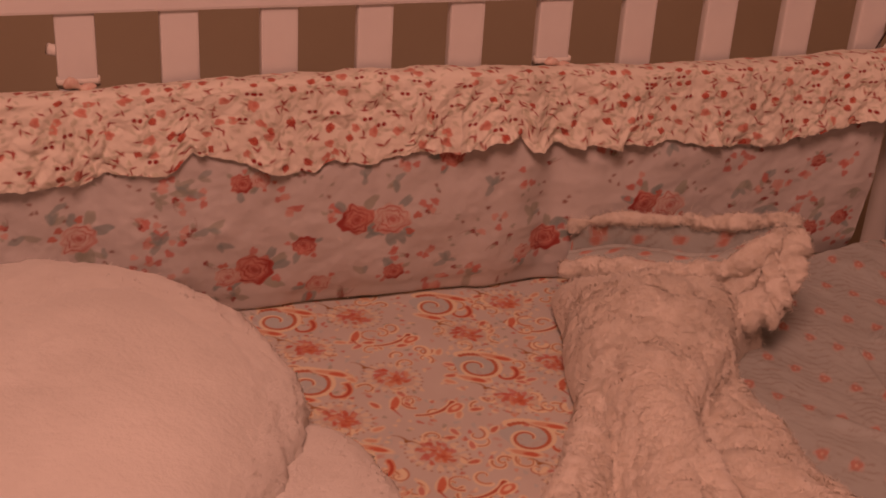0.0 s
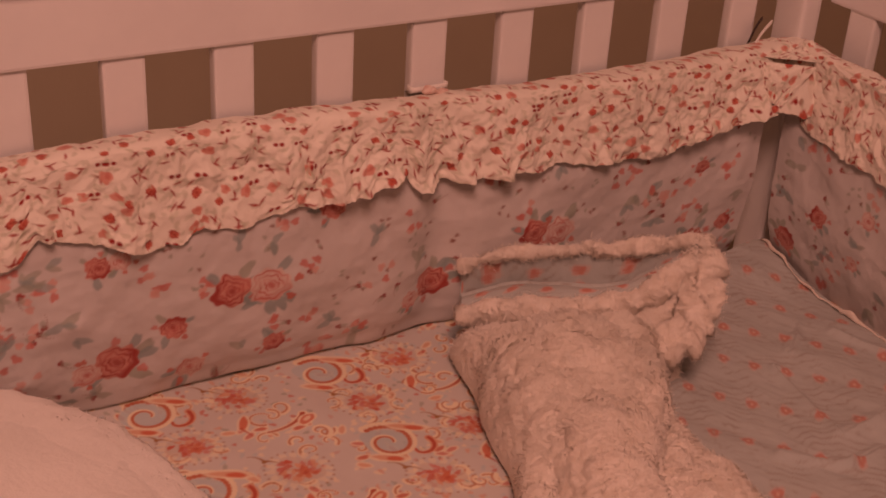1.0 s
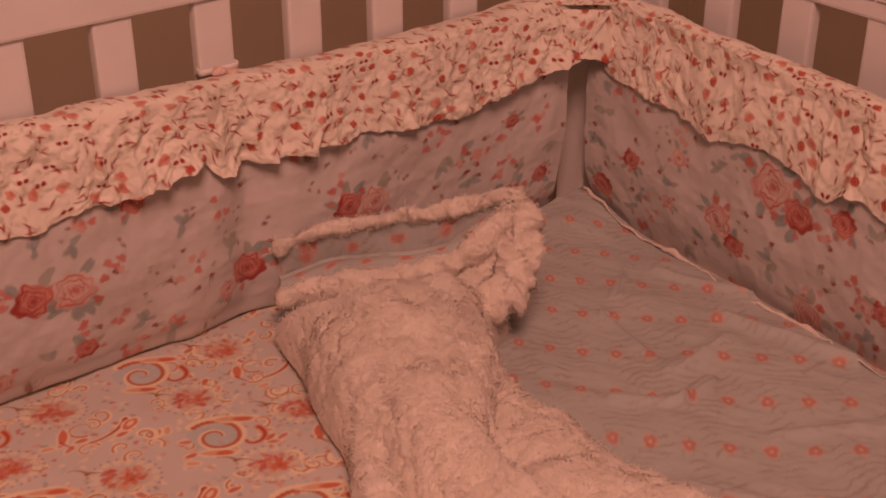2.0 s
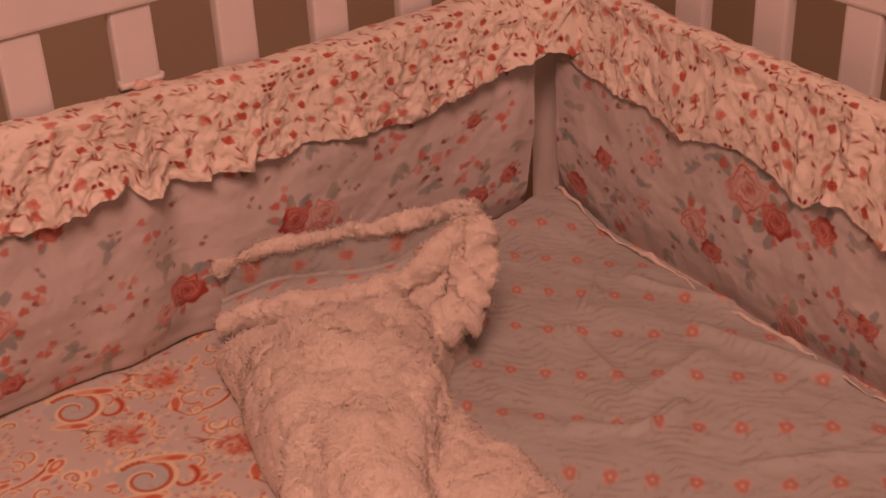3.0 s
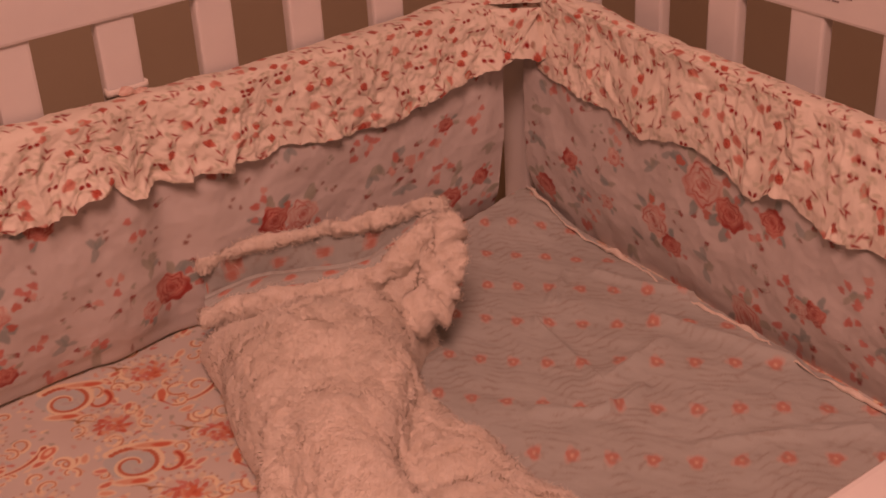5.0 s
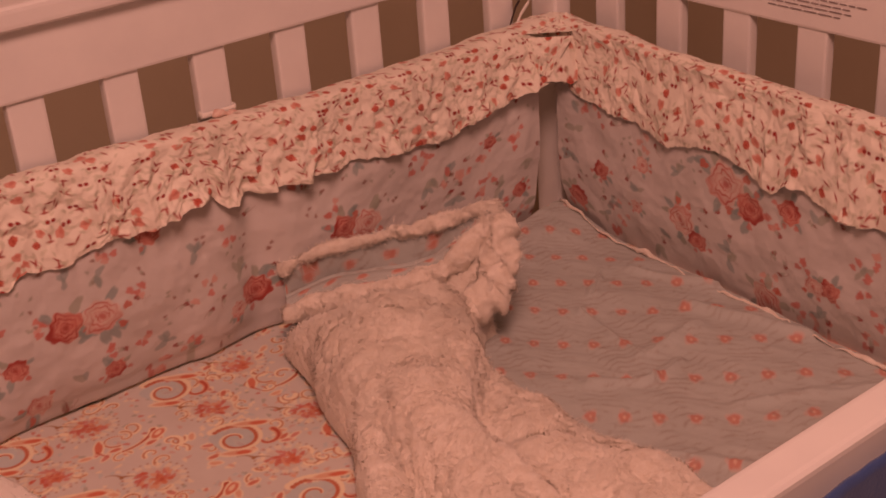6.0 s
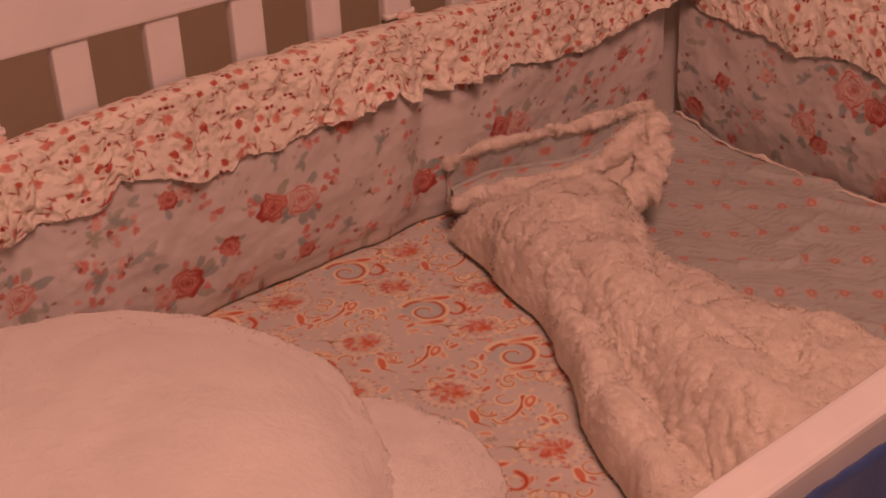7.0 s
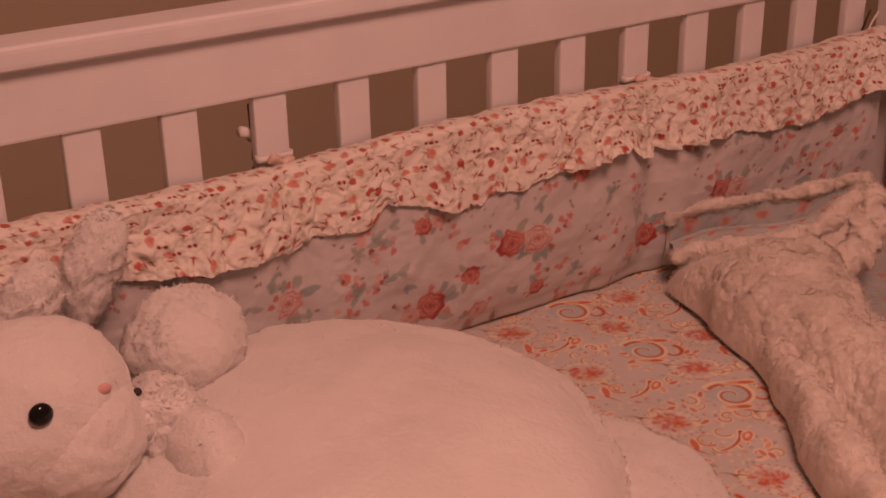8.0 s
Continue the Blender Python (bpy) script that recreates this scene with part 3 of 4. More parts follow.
def gathers(t, s, seed, pins):
    """Relief of gathered cotton: soft swags, sharp creases and tight pleats at the pinned places."""
    swag = 0.0085 * fbm(t * 13, s * 0.8, seed, 2)
    lean = t + 0.016 * fbm(t * 6, s * 1.5, seed + 3, 2) + 0.010 * s
    crease = 0.0060 * (1 - np.abs(fbm(lean * 27, s * 1.3 + t * 5, seed + 5, 2))) ** 2
    wrinkle = 0.0052 * np.abs(fbm(lean * 30 + 1.5 * s, s * 3.2 - t * 14, seed + 7, 3))
    fine = 0.0017 * fbm(t * 120 + 6 * s, s * 9 - t * 30, seed + 9, 3)
    near = np.exp(-(np.min([np.abs(t - p) for p in pins], axis=0) / 0.028) ** 2)
    pleat = 0.0048 * near * np.sin((t + 0.008 * np.sin(s * 4)) * 170)
    return swag + crease + wrinkle + fine + pleat - 0.004


dye = ditsy_cloth(1.34, 0.115, 21)
uu, vv = np.meshgrid(np.arange(dye.w) * dye.step, np.arange(dye.h) * dye.step)
s = vv / vv.max()
x = X0 + uu
hem = np.interp(x, HEM_X, HEM_Z) + 0.0022 * fbm(x * 55, s * 0, 39) * s
_, topz = back_front(x, np.ones_like(x))
fold = gathers(x, s, 41, TIES + (-0.805, -0.66, -0.485))
over, drop = np.clip(s / 0.27, 0, 1), np.clip((s - 0.27) / 0.73, 0, 1)
rz = topz + 0.003 + 0.005 * np.sin(over * math.pi) - (topz + 0.003 - hem) * drop ** 1.1 + 0.0015 * fbm(x * 40, s * 4, 47)
crest, _ = back_front(x, 0.92 + 0 * x)
ry = -0.008 + (crest - 0.004 + 0.008) * np.sin(over * math.pi / 2) - (0.010 + fold) * drop - 0.35 * fold * over
face, _ = back_front(x, np.clip((rz - MZ - 0.012) / 0.226, 0, 0.92))
ry = np.where(over >= 1, np.minimum(ry, face - 0.004 - 0.4 * np.abs(fold)), ry)
cloth("ruffle", sheet_mesh("ruffle", np.stack([x + 0.004 * fbm(x * 30, s * 3, 51) * s, ry, rz], -1), ditsy, dye.c), bumper, "cream ruffle with small red roses")
dye = ditsy_cloth(0.66, 0.115, 22)
uu, vv = np.meshgrid(np.arange(dye.w) * dye.step, np.arange(dye.h) * dye.step)
s = vv / vv.max()
y = -0.03 - uu
hem = np.interp(y, HEM_Y, HEM_EZ) + 0.0022 * fbm(y * 55, s * 0, 38) * s
base, topz = end_front(y, np.ones_like(y))
fold = gathers(y, s, 61, (-0.39, -0.24))
over, drop = np.clip(s / 0.27, 0, 1), np.clip((s - 0.27) / 0.73, 0, 1)
rz = topz + 0.003 + 0.005 * np.sin(over * math.pi) - (topz + 0.003 - hem) * drop ** 1.1 + 0.0015 * fbm(y * 40, s * 4, 67)
crest, _ = end_front(y, 0.92 + 0 * y)
rx = base + 0.012 + (crest - 0.004 - base - 0.012) * np.sin(over * math.pi / 2) - (0.010 + fold) * drop - 0.3 * fold * over
face, _ = end_front(y, np.clip((rz - MZ - 0.004) / 0.236, 0, 0.92))
rx = np.where(over >= 1, np.minimum(rx, face - 0.004 - 0.4 * np.abs(fold)), rx)
cloth("ruffle", sheet_mesh("ruffle", np.stack([rx, y, rz], -1), ditsy, dye.c), bumper, "cream ruffle with small red roses")

# ---- blanket ----
blanket = thing("baby_blanket", "cream curly fleece blanket folded over its blue print lining", "blanket", (-0.35, -0.35, MZ))
w, h = 0.54, 0.65
dye = lining_print(w, h, 5)
uu, vv = np.meshgrid(np.arange(dye.w) * dye.step, np.arange(dye.h) * dye.step)
y = -0.69 + vv
lx = np.interp(y, [-0.69, -0.50, -0.36, -0.27, -0.17, -0.065, -0.04], [-0.70, -0.60, -0.515, -0.475, -0.43, -0.40, -0.38])
x = lx + (-0.030 - 0.055 * np.clip(-y, 0, 1) - lx) * uu / w
lz = MZ + 0.010 + 0.004 * fbm(x * 9, y * 9, 71) + 0.0016 * fbm(x * 40 + y * 20, y * 12, 75) + 0.018 * np.exp(-((x + 0.04) ** 2 + (y + 0.05) ** 2) / 0.004)


def crease(p, q, high, wide):
    p, q = np.array(p), np.array(q)
    d = q - p
    t = np.clip(((x - p[0]) * d[0] + (y - p[1]) * d[1]) / d.dot(d), 0, 1)
    off = (x - p[0] - t * d[0]) * d[1] - (y - p[1] - t * d[1]) * d[0]
    away = np.hypot(x - p[0] - t * d[0], y - p[1] - t * d[1])
    wob = 0.004 * fbm(x * 30, y * 30, 77, 2)
    return high * np.exp(-((away + wob) / wide) ** 2) * np.where(off > 0, 1.0, 0.6)


for p, q, high, wide in (((-0.085, -0.205), (-0.045, -0.295), 0.006, 0.006), ((-0.150, -0.215), (-0.105, -0.180), 0.004, 0.004), ((-0.180, -0.23), (-0.200, -0.33), 0.005, 0.006), ((-0.27, -0.335), (-0.225, -0.37), 0.007, 0.006),
                         ((-0.225, -0.37), (-0.185, -0.365), 0.006, 0.005), ((-0.19, -0.335), (-0.125, -0.330), 0.006, 0.009), ((-0.10, -0.30), (-0.06, -0.42), 0.007, 0.008), ((-0.20, -0.45), (-0.09, -0.52), 0.006, 0.007), ((-0.30, -0.45), (-0.22, -0.60), 0.006, 0.008)):
    lz = lz + crease(p, q, high, wide)
cloth("lining", sheet_mesh("lining", np.stack([x, y, lz], -1), lining_cloth, dye.c), blanket, "grey-blue cotton lining with small coral flowers")


def puffs(x, y, size, seed):
    """Rounded tufts, packed like curls of pile: 1 at a tuft's middle, 0 between."""
    rng = np.random.RandomState(seed)
    jit = rng.uniform(0, 1, (64, 64, 2))
    gx, gy = x / size, y / size
    ix, iy = np.floor(gx).astype(int), np.floor(gy).astype(int)
    best = np.full(gx.shape, 9.0)
    for a in (-1, 0, 1):
        for b in (-1, 0, 1):
            j = jit[(ix + a) % 64, (iy + b) % 64]
            best = np.minimum(best, np.hypot(ix + a + j[..., 0] - gx, iy + b + j[..., 1] - gy))
    return np.sqrt(np.clip(1 - best * best * 0.9, 0, 1))


def off_line(px, py, pts):
    """Distance from a bent line, and the side of it (positive to its right)."""
    best, sign = np.full(px.shape, 9.0), np.zeros(px.shape)
    for p, q in zip(pts, pts[1:]):
        dx, dy = q[0] - p[0], q[1] - p[1]
        t = np.clip(((px - p[0]) * dx + (py - p[1]) * dy) / (dx * dx + dy * dy), 0, 1)
        ox, oy = px - p[0] - t * dx, py - p[1] - t * dy
        d = np.hypot(ox, oy)
        sign = np.where(d < best, np.sign(ox * dy - oy * dx), sign)
        best = np.minimum(best, d)
    return best, sign


def strands(name, places, normals, count, length, width, mat, parent, seed, lie=0.9, spread=0.003):
    """Loose fibres of the pile: narrow two-jointed blades, combed in drifting directions."""
    rng = np.random.RandomState(seed)
    pick = rng.randint(0, len(places), count)
    nrm = normals[pick]
    p = places[pick] + rng.normal(0, spread, (count, 3)) * (1 - np.abs(nrm))
    drift = np.stack([fbm(p[:, 0] * 55 + 9 * k, p[:, 1] * 55 + p[:, 2] * 40, seed + k, 2) for k in range(3)], -1) + rng.normal(0, 0.45, (count, 3))
    drift -= (drift * nrm).sum(-1, keepdims=True) * nrm
    drift /= np.linalg.norm(drift, axis=-1, keepdims=True) + 1e-9
    d = 0.6 * nrm + lie * drift
    d /= np.linalg.norm(d, axis=-1, keepdims=True)
    side = np.cross(d, nrm)
    side /= np.linalg.norm(side, axis=-1, keepdims=True) + 1e-9
    ln = length * rng.uniform(0.5, 1.25, (count, 1))
    mid = p + d * ln * 0.55
    tip = mid + (0.75 * d + 0.55 * side * rng.uniform(-1, 1, (count, 1)) - 0.35 * nrm) * ln * 0.5
    co = np.stack([p - side * width - nrm * 0.001, p + side * width - nrm * 0.001, mid + side * width * 0.8, mid - side * width * 0.8, tip], 1)
    tri = (np.arange(count)[:, None, None] * 5 + np.array([[0, 1, 2], [0, 2, 3], [3, 2, 4]])[None]).reshape(-1)
    me = bpy.data.meshes.new(name)
    me.vertices.add(count * 5)
    me.vertices.foreach_set("co", co.astype(np.float32).ravel())
    me.loops.add(len(tri))
    me.loops.foreach_set("vertex_index", tri.astype(np.int32))
    me.polygons.add(len(tri) // 3)
    me.polygons.foreach_set("loop_start", np.arange(0, len(tri), 3, dtype=np.int32))
    me.polygons.foreach_set("use_smooth", np.ones(len(tri) // 3, bool))
    me.update()
    me.validate()
    me.normals_split_custom_set_from_vertices(np.repeat(nrm, 5, axis=0).tolist())
    me.materials.append(mat)
    ob = new(name, me)
    ob.parent = parent
    ob.matrix_parent_inverse = Matrix.Translation(-parent.location)
    return tagged(ob, kind="stuff")


def surface_of(ob):
    n = len(ob.data.vertices)
    co, nr = np.empty(n * 3, np.float32), np.empty(n * 3, np.float32)
    ob.data.vertices.foreach_get("co", co)
    ob.data.vertices.foreach_get("normal", nr)
    return co.reshape(-1, 3).astype(float), nr.reshape(-1, 3).astype(float)


NS, NV = 320, 480
LEFT = spline([(-0.437, -0.078), (-0.452, -0.138), (-0.472, -0.19), (-0.494, -0.257), (-0.533, -0.327), (-0.577, -0.408), (-0.631, -0.502), (-0.735, -0.69)], NV)
RIGHT = spline([(-0.272, -0.202), (-0.293, -0.214), (-0.318, -0.236), (-0.336, -0.268), (-0.336, -0.34), (-0.338, -0.43), (-0.339, -0.53), (-0.345, -0.69)], NV)
sgrid = np.linspace(0, 1, NS)[None, :]
vgrid = np.linspace(0, 1, NV)[:, None]
px = LEFT[:, :1] * (1 - sgrid) + RIGHT[:, :1] * sgrid
py = LEFT[:, 1:] * (1 - sgrid) + RIGHT[:, 1:] * sgrid
wide = np.hypot(*(RIGHT - LEFT).T)[:, None]
inset = np.clip(np.minimum(sgrid, 1 - sgrid) * wide / 0.034, 0, 1)
side = np.sqrt(1 - (1 - inset) ** 2)
px = px + 0.007 * fbm(px * 14, py * 14, 85, 2)
py = py + 0.007 * fbm(px * 14 + 7, py * 14, 88, 2)
bulge = np.exp(-((px + 0.385) ** 2 + (py + 0.205) ** 2) / 0.085 ** 2)
column, _ = off_line(px, py, [(-0.40, -0.20), (-0.435, -0.28), (-0.465, -0.36), (-0.492, -0.43), (-0.525, -0.52), (-0.56, -0.69)])
roll, _ = off_line(px, py, [(-0.50, -0.30), (-0.552, -0.37), (-0.60, -0.45), (-0.645, -0.53), (-0.70, -0.66)])
groove, _ = off_line(px, py, [(-0.480, -0.285), (-0.497, -0.335), (-0.522, -0.412), (-0.560, -0.485), (-0.60, -0.57), (-0.65, -0.69)])
step, right = off_line(px, py, [(-0.325, -0.250), (-0.37, -0.288), (-0.404, -0.319), (-0.440, -0.366), (-0.455, -0.44), (-0.47, -0.69)])
# the tier to the right lies lower, and its edge is tucked under the column
fade = np.clip((py + 0.50) / 0.10, 0, 1)
tier = np.where(right < 0, 1 - np.exp(-step / 0.006), 0.0)
tuck = np.where(right < 0, np.exp(-(step / 0.012) ** 2), np.exp(-(step / 0.005) ** 2)) * np.clip((py + 0.42) / 0.08, 0, 1)
swell, _ = off_line(px, py, [(-0.385, -0.34), (-0.40, -0.43), (-0.42, -0.53)])
trench = np.exp(-((sgrid - 0.55) / 0.36) ** 4) * (1 - np.clip((vgrid - 0.060) / 0.045, 0, 1) ** 0.8)
start = (0.55 + 0.45 * np.clip(vgrid / 0.08, 0, 1)) * (1 - 0.85 * trench)
lumps = fbm(px * 19, py * 19, 83, 2)
rise = 0.044 + 0.026 * bulge + 0.018 * np.exp(-(column / 0.034) ** 2) + 0.012 * np.exp(-(roll / 0.028) ** 2) + 0.012 * np.exp(-(swell / 0.035) ** 2)
rise = rise - (0.036 + 0.014 * np.clip((-py - 0.36) / 0.06, 0, 1)) * np.exp(-(groove / (0.016 + 0.012 * np.clip((-py - 0.36) / 0.08, 0, 1))) ** 2) * np.clip((-py - 0.27) / 0.05, 0, 1) - 0.027 * tier * (0.30 + 0.70 * fade) - 0.020 * tuck + 0.009 * lumps
g = np.stack([px, py, MZ + 0.006 + side * start * np.clip(rise, 0.006, 1)], -1)
across = np.concatenate([np.zeros((NV, 1)), np.cumsum(np.linalg.norm(np.diff(g, axis=1), axis=-1), 1)], 1)
across = across - across[:, NS // 2: NS // 2 + 1] + 1
along = 1 + np.cumsum(np.concatenate([[0], np.linalg.norm(np.diff(g[:, NS // 2], axis=0), axis=-1)]))[:, None] + 0 * across
wx, wy = across + 0.0018 * fbm(across * 80, along * 80, 91, 2), along + 0.0018 * fbm(across * 80 + 9, along * 80, 90, 2)
tuft = puffs(wx, wy, 0.027, 92) * 0.42 + puffs(wx, wy, 0.0150, 94) * 0.62 + puffs(wx, wy, 0.0070, 95) * 0.24
nrm = np.cross(np.gradient(g, axis=0), np.gradient(g, axis=1))
nrm /= np.linalg.norm(nrm, axis=-1, keepdims=True) + 1e-12
nrm *= np.sign(nrm[..., 2:] + 1e-9)
g = g + nrm * ((0.25 + 0.75 * side) * (0.0140 * tuft - 0.0070))[..., None]
g[..., 2] = np.maximum(g[..., 2], MZ + 0.003)
pile_side = cloth("pile_side", sheet_mesh("pile_side", g[:, ::-1], pile), blanket)
# the open cuff: a standing far rim, a lip turned out towards the front, and the fold that joins them
RIM = spline([(-0.412, -0.040, 0.130), (-0.408, -0.043, 0.136), (-0.368, -0.064, 0.146), (-0.331, -0.089, 0.154), (-0.296, -0.126, 0.165), (-0.269, -0.155, 0.178), (-0.253, -0.180, 0.190), (-0.250, -0.188, 0.184)], 240)
CREST = spline([(-0.423, -0.058, 0.108), (-0.381, -0.072, 0.119), (-0.350, -0.097, 0.125), (-0.320, -0.132, 0.133), (-0.297, -0.150, 0.146), (-0.268, -0.180, 0.182)], 240)
LIP = spline([(-0.434, -0.072, 0.096), (-0.420, -0.080, 0.102), (-0.385, -0.100, 0.108), (-0.348, -0.131, 0.115), (-0.312, -0.160, 0.130), (-0.283, -0.178, 0.154), (-0.258, -0.187, 0.182)], 240)
FOLD = spline([(-0.256, -0.186, 0.182), (-0.258, -0.197, 0.165), (-0.268, -0.208, 0.142), (-0.284, -0.210, 0.118), (-0.305, -0.203, 0.104), (-0.330, -0.190, 0.102)], 200)
rim = part("rolled_edge", tube([tuple(p) for p in RIM], lambda t: (0.0048 + 0.0012 * math.sin(t * 23) + 0.003 * t) * min(1, 0.4 + t / 0.05), 16, 0.0045, 1), pile, blanket, smooth=True)
lip = part("rolled_edge", tube([tuple(p) for p in LIP], lambda t: (0.0092 + 0.004 * math.sin(3.1 * t)) * min(1, 0.5 + t / 0.08), 20, 0.006, 2), pile, blanket, smooth=True)
fold_over = part("cuff_fold", tube([tuple(p) for p in FOLD], lambda t: 0.0105 + 0.0095 * math.sin(min(t * 1.25, 1) * math.pi * 0.62), 26, 0.008, 6), pile, blanket, smooth=True)
q = np.linspace(0, 1, 56)[:, None, None]
# fleece between the lip and the fold
upper, lower = spline(LIP[150:], 120), spline(FOLD[:186][::-1], 120)
web = upper[None] * (1 - q) + lower[None] * q
swell = np.sin(q[..., 0] * math.pi) * np.linspace(-0.6, 1, 120)[None, :]
web = web + swell[..., None] * np.array([0.002, -0.010, 0.006])
web[..., 2] += 0.005 * puffs(web[..., 0] + 0.4 * web[..., 2], web[..., 1] * 1.5, 0.013, 98) - 0.002
cuff_side = cloth("cuff_side", sheet_mesh("cuff_side", web, pile), blanket)
flap = RIM[None] * (1 - q) + CREST[None] * q
depth = np.linspace(0.034, 0.020, 240)[None, :] * np.clip((1 - np.linspace(0, 1, 240)) / 0.15, 0, 1)[None, :]
flap[..., 2] -= depth * np.sin(np.clip(q[..., 0] * 1.08, 0, 1) * math.pi) ** 0.8
flap[..., 1] += 0.006 * np.sin(q[..., 0] * math.pi) + 0.0016 * fbm(flap[..., 0] * 70, q[..., 0] * 2, 95)
turned = CREST[None] * (1 - q) + (LIP + [0.002, 0.001, 0.0085])[None] * q
turned[..., 2] += 0.004 * np.sin(q[..., 0] * math.pi)
flap = np.concatenate([flap, turned[1:]], 0)
sd = lining_print(0.26, 0.12, 9)
for k in range(7):
    for u, v, tall in ((0.016 + 0.036 * k, 0.010, 0.0040), (0.030 + 0.036 * k, 0.088, 0.014)):
        sd.blob(u, v, 0.0066, tall, 0, (0.62, 0.42, 0.37), 0.7, 0.1)
        sd.blob(u, v, 0.0044, tall * 0.65, 0, (0.54, 0.19, 0.14), 0.8, 0.1)
ii, jj = np.meshgrid((np.linspace(0, 1, flap.shape[1]) * (sd.w - 1)).astype(int), (np.linspace(0, 1, flap.shape[0]) * (sd.h - 1)).astype(int))
cloth("cuff_lining", sheet_mesh("cuff_lining", flap, lining_cloth, sd.c[jj, ii]), blanket, "grey-blue lining inside the fold")
foot = RIM * [1, 1, 0] + [0.004, 0.012, MZ + 0.012]
back = RIM[None] * (1 - q) + foot[None] * q
cloth("cuff_back", sheet_mesh("cuff_back", back, pile), blanket)
for ob, count, seed in ((pile_side, 75000, 1), (rim, 7000, 2), (lip, 7000, 3), (fold_over, 6000, 4), (cuff_side, 6000, 5)):
    strands("fibres", *surface_of(ob), count, 0.0060, 0.00030, fibre, blanket, seed, 1.5)
# fleecy border along the crib end
BORDER = [(-0.030 - 0.055 * t - 0.006 + 0.003 * math.sin(40 * t), -t, MZ + 0.011 + 0.016 * math.exp(-((t - 0.05) / 0.06) ** 2)) for t in np.linspace(0.045, 0.68, 120)]
part("border", tube(BORDER, lambda t: 0.0014 + 0.0012 * math.sin(t * 47) * math.sin(t * 21), 8, 0.0040, 3), pile, blanket, smooth=True)

# ---- plush toy ----
def ball(bm, at, radii, turn=(0, 0, 0), slot=0, segs=40, rough=0.0, seed=0, boxy=2.0):
    got = bmesh.ops.create_icosphere(bm, subdivisions=6 if segs >= 150 else 5 if segs >= 60 else 4, radius=1)
    m = Matrix.LocRotScale(at, Euler([radians(a) for a in turn]), Vector(radii))
    for v in got["verts"]:
        c = v.co.copy()
        if boxy != 2.0:
            flat = math.hypot(c.x, c.y)
            k = (flat ** boxy + abs(c.z) ** boxy) ** (-1 / boxy)
            c *= k
        p = m @ c
        if rough:
            nrm = (p - Vector(at)).normalized()
            q = p + 0.006 * noise.noise_vector(p * 60)
            p += nrm * min(rough, 0.003) * 2.2 * noise.noise(p * 11 + Vector((0, seed, 3)))
            p += nrm * rough * (noise.noise(p * 26 + Vector((seed, 0, 0))) + 0.7 * noise.noise(q * 80) + 0.55 * noise.noise(q * 170) + 0.4 * noise.noise(q * 340))
        v.co = p
    for fc in {fc for v in got["verts"] for fc in v.link_faces}:
        fc.material_index, fc.smooth = slot, True


toy = thing("plush_toy", "white plush toy lying on the paisley sheet", "plush toy", (-0.95, -0.27, MZ))


def toy_part(name, mat, at, radii, turn=(0, 0, 0), segs=40, rough=0.0, seed=0, boxy=2.0, label="", fur=0, length=0.006):
    bm = bmesh.new()
    ball(bm, at, radii, turn, 0, segs, rough, seed, boxy)
    ob = part(name, bm, mat, toy, label, smooth=True)
    if fur:
        strands("fur", *surface_of(ob), fur, length, 0.00036, white_fibre, toy, seed + 20, 1.2, 0.002)
    return ob


toy_part("body", plush, (-0.958, -0.268, 0.100), (0.212, 0.235, 0.080), segs=150, rough=0.0042, seed=2, boxy=2.7, fur=16000, length=0.0045)
toy_part("belly", minky, (-0.956, -0.290, 0.1035), (0.195, 0.219, 0.0825), segs=150, rough=0.0022, boxy=2.7, label="smooth white fleece belly")
toy_part("paw", plush, (-0.80, -0.37, 0.085), (0.112, 0.115, 0.034), segs=110, rough=0.0045, seed=3, fur=7000, length=0.005)
toy_part("head", minky, (-1.198, -0.175, 0.202), (0.080, 0.072, 0.076), segs=70, rough=0.0025, fur=2500, length=0.003)
toy_part("muzzle", minky, (-1.176, -0.200, 0.186), (0.062, 0.052, 0.054), segs=60, rough=0.0025, fur=1500, length=0.003)
toy_part("ear", plush, (-1.043, -0.115, 0.190), (0.054, 0.046, 0.054), segs=110, rough=0.0045, seed=5, fur=4500, length=0.0045)
toy_part("ear_lining", minky, (-1.049, -0.136, 0.196), (0.036, 0.030, 0.036), segs=60, rough=0.002, label="smooth fleece ear lining")
toy_part("ruff", plush, (-1.100, -0.195, 0.170), (0.035, 0.040, 0.040), segs=60, rough=0.006, seed=8, fur=4000, length=0.008)
toy_part("paw", minky, (-1.085, -0.250, 0.155), (0.032, 0.045, 0.046), (20, 0, 0), rough=0.003, fur=1500, length=0.0035)
toy_part("ear", plush, (-1.100, -0.065, 0.258), (0.024, 0.018, 0.050), (0, 20, 0), segs=60, rough=0.004, seed=9, fur=3500)
toy_part("ear", plush, (-1.165, -0.080, 0.245), (0.026, 0.018, 0.040), (0, 35, 0), segs=60, rough=0.004, seed=11, fur=2500)
toy_part("eye", black_gloss, (-1.204, -0.241, 0.236), (0.0090, 0.006, 0.0090), label="glossy black eye")
toy_part("cheek", pink_felt, (-1.153, -0.2275, 0.234), (0.0062, 0.0028, 0.0045), label="pink felt cheek")
toy_part("nose", dark_thread, (-1.122, -0.210, 0.213), (0.0036, 0.003, 0.0036), label="small brown nose")
toy_part("stitch", dark_thread, (-1.150, -0.200, 0.258), (0.0065, 0.0012, 0.0012), (0, 30, 0))

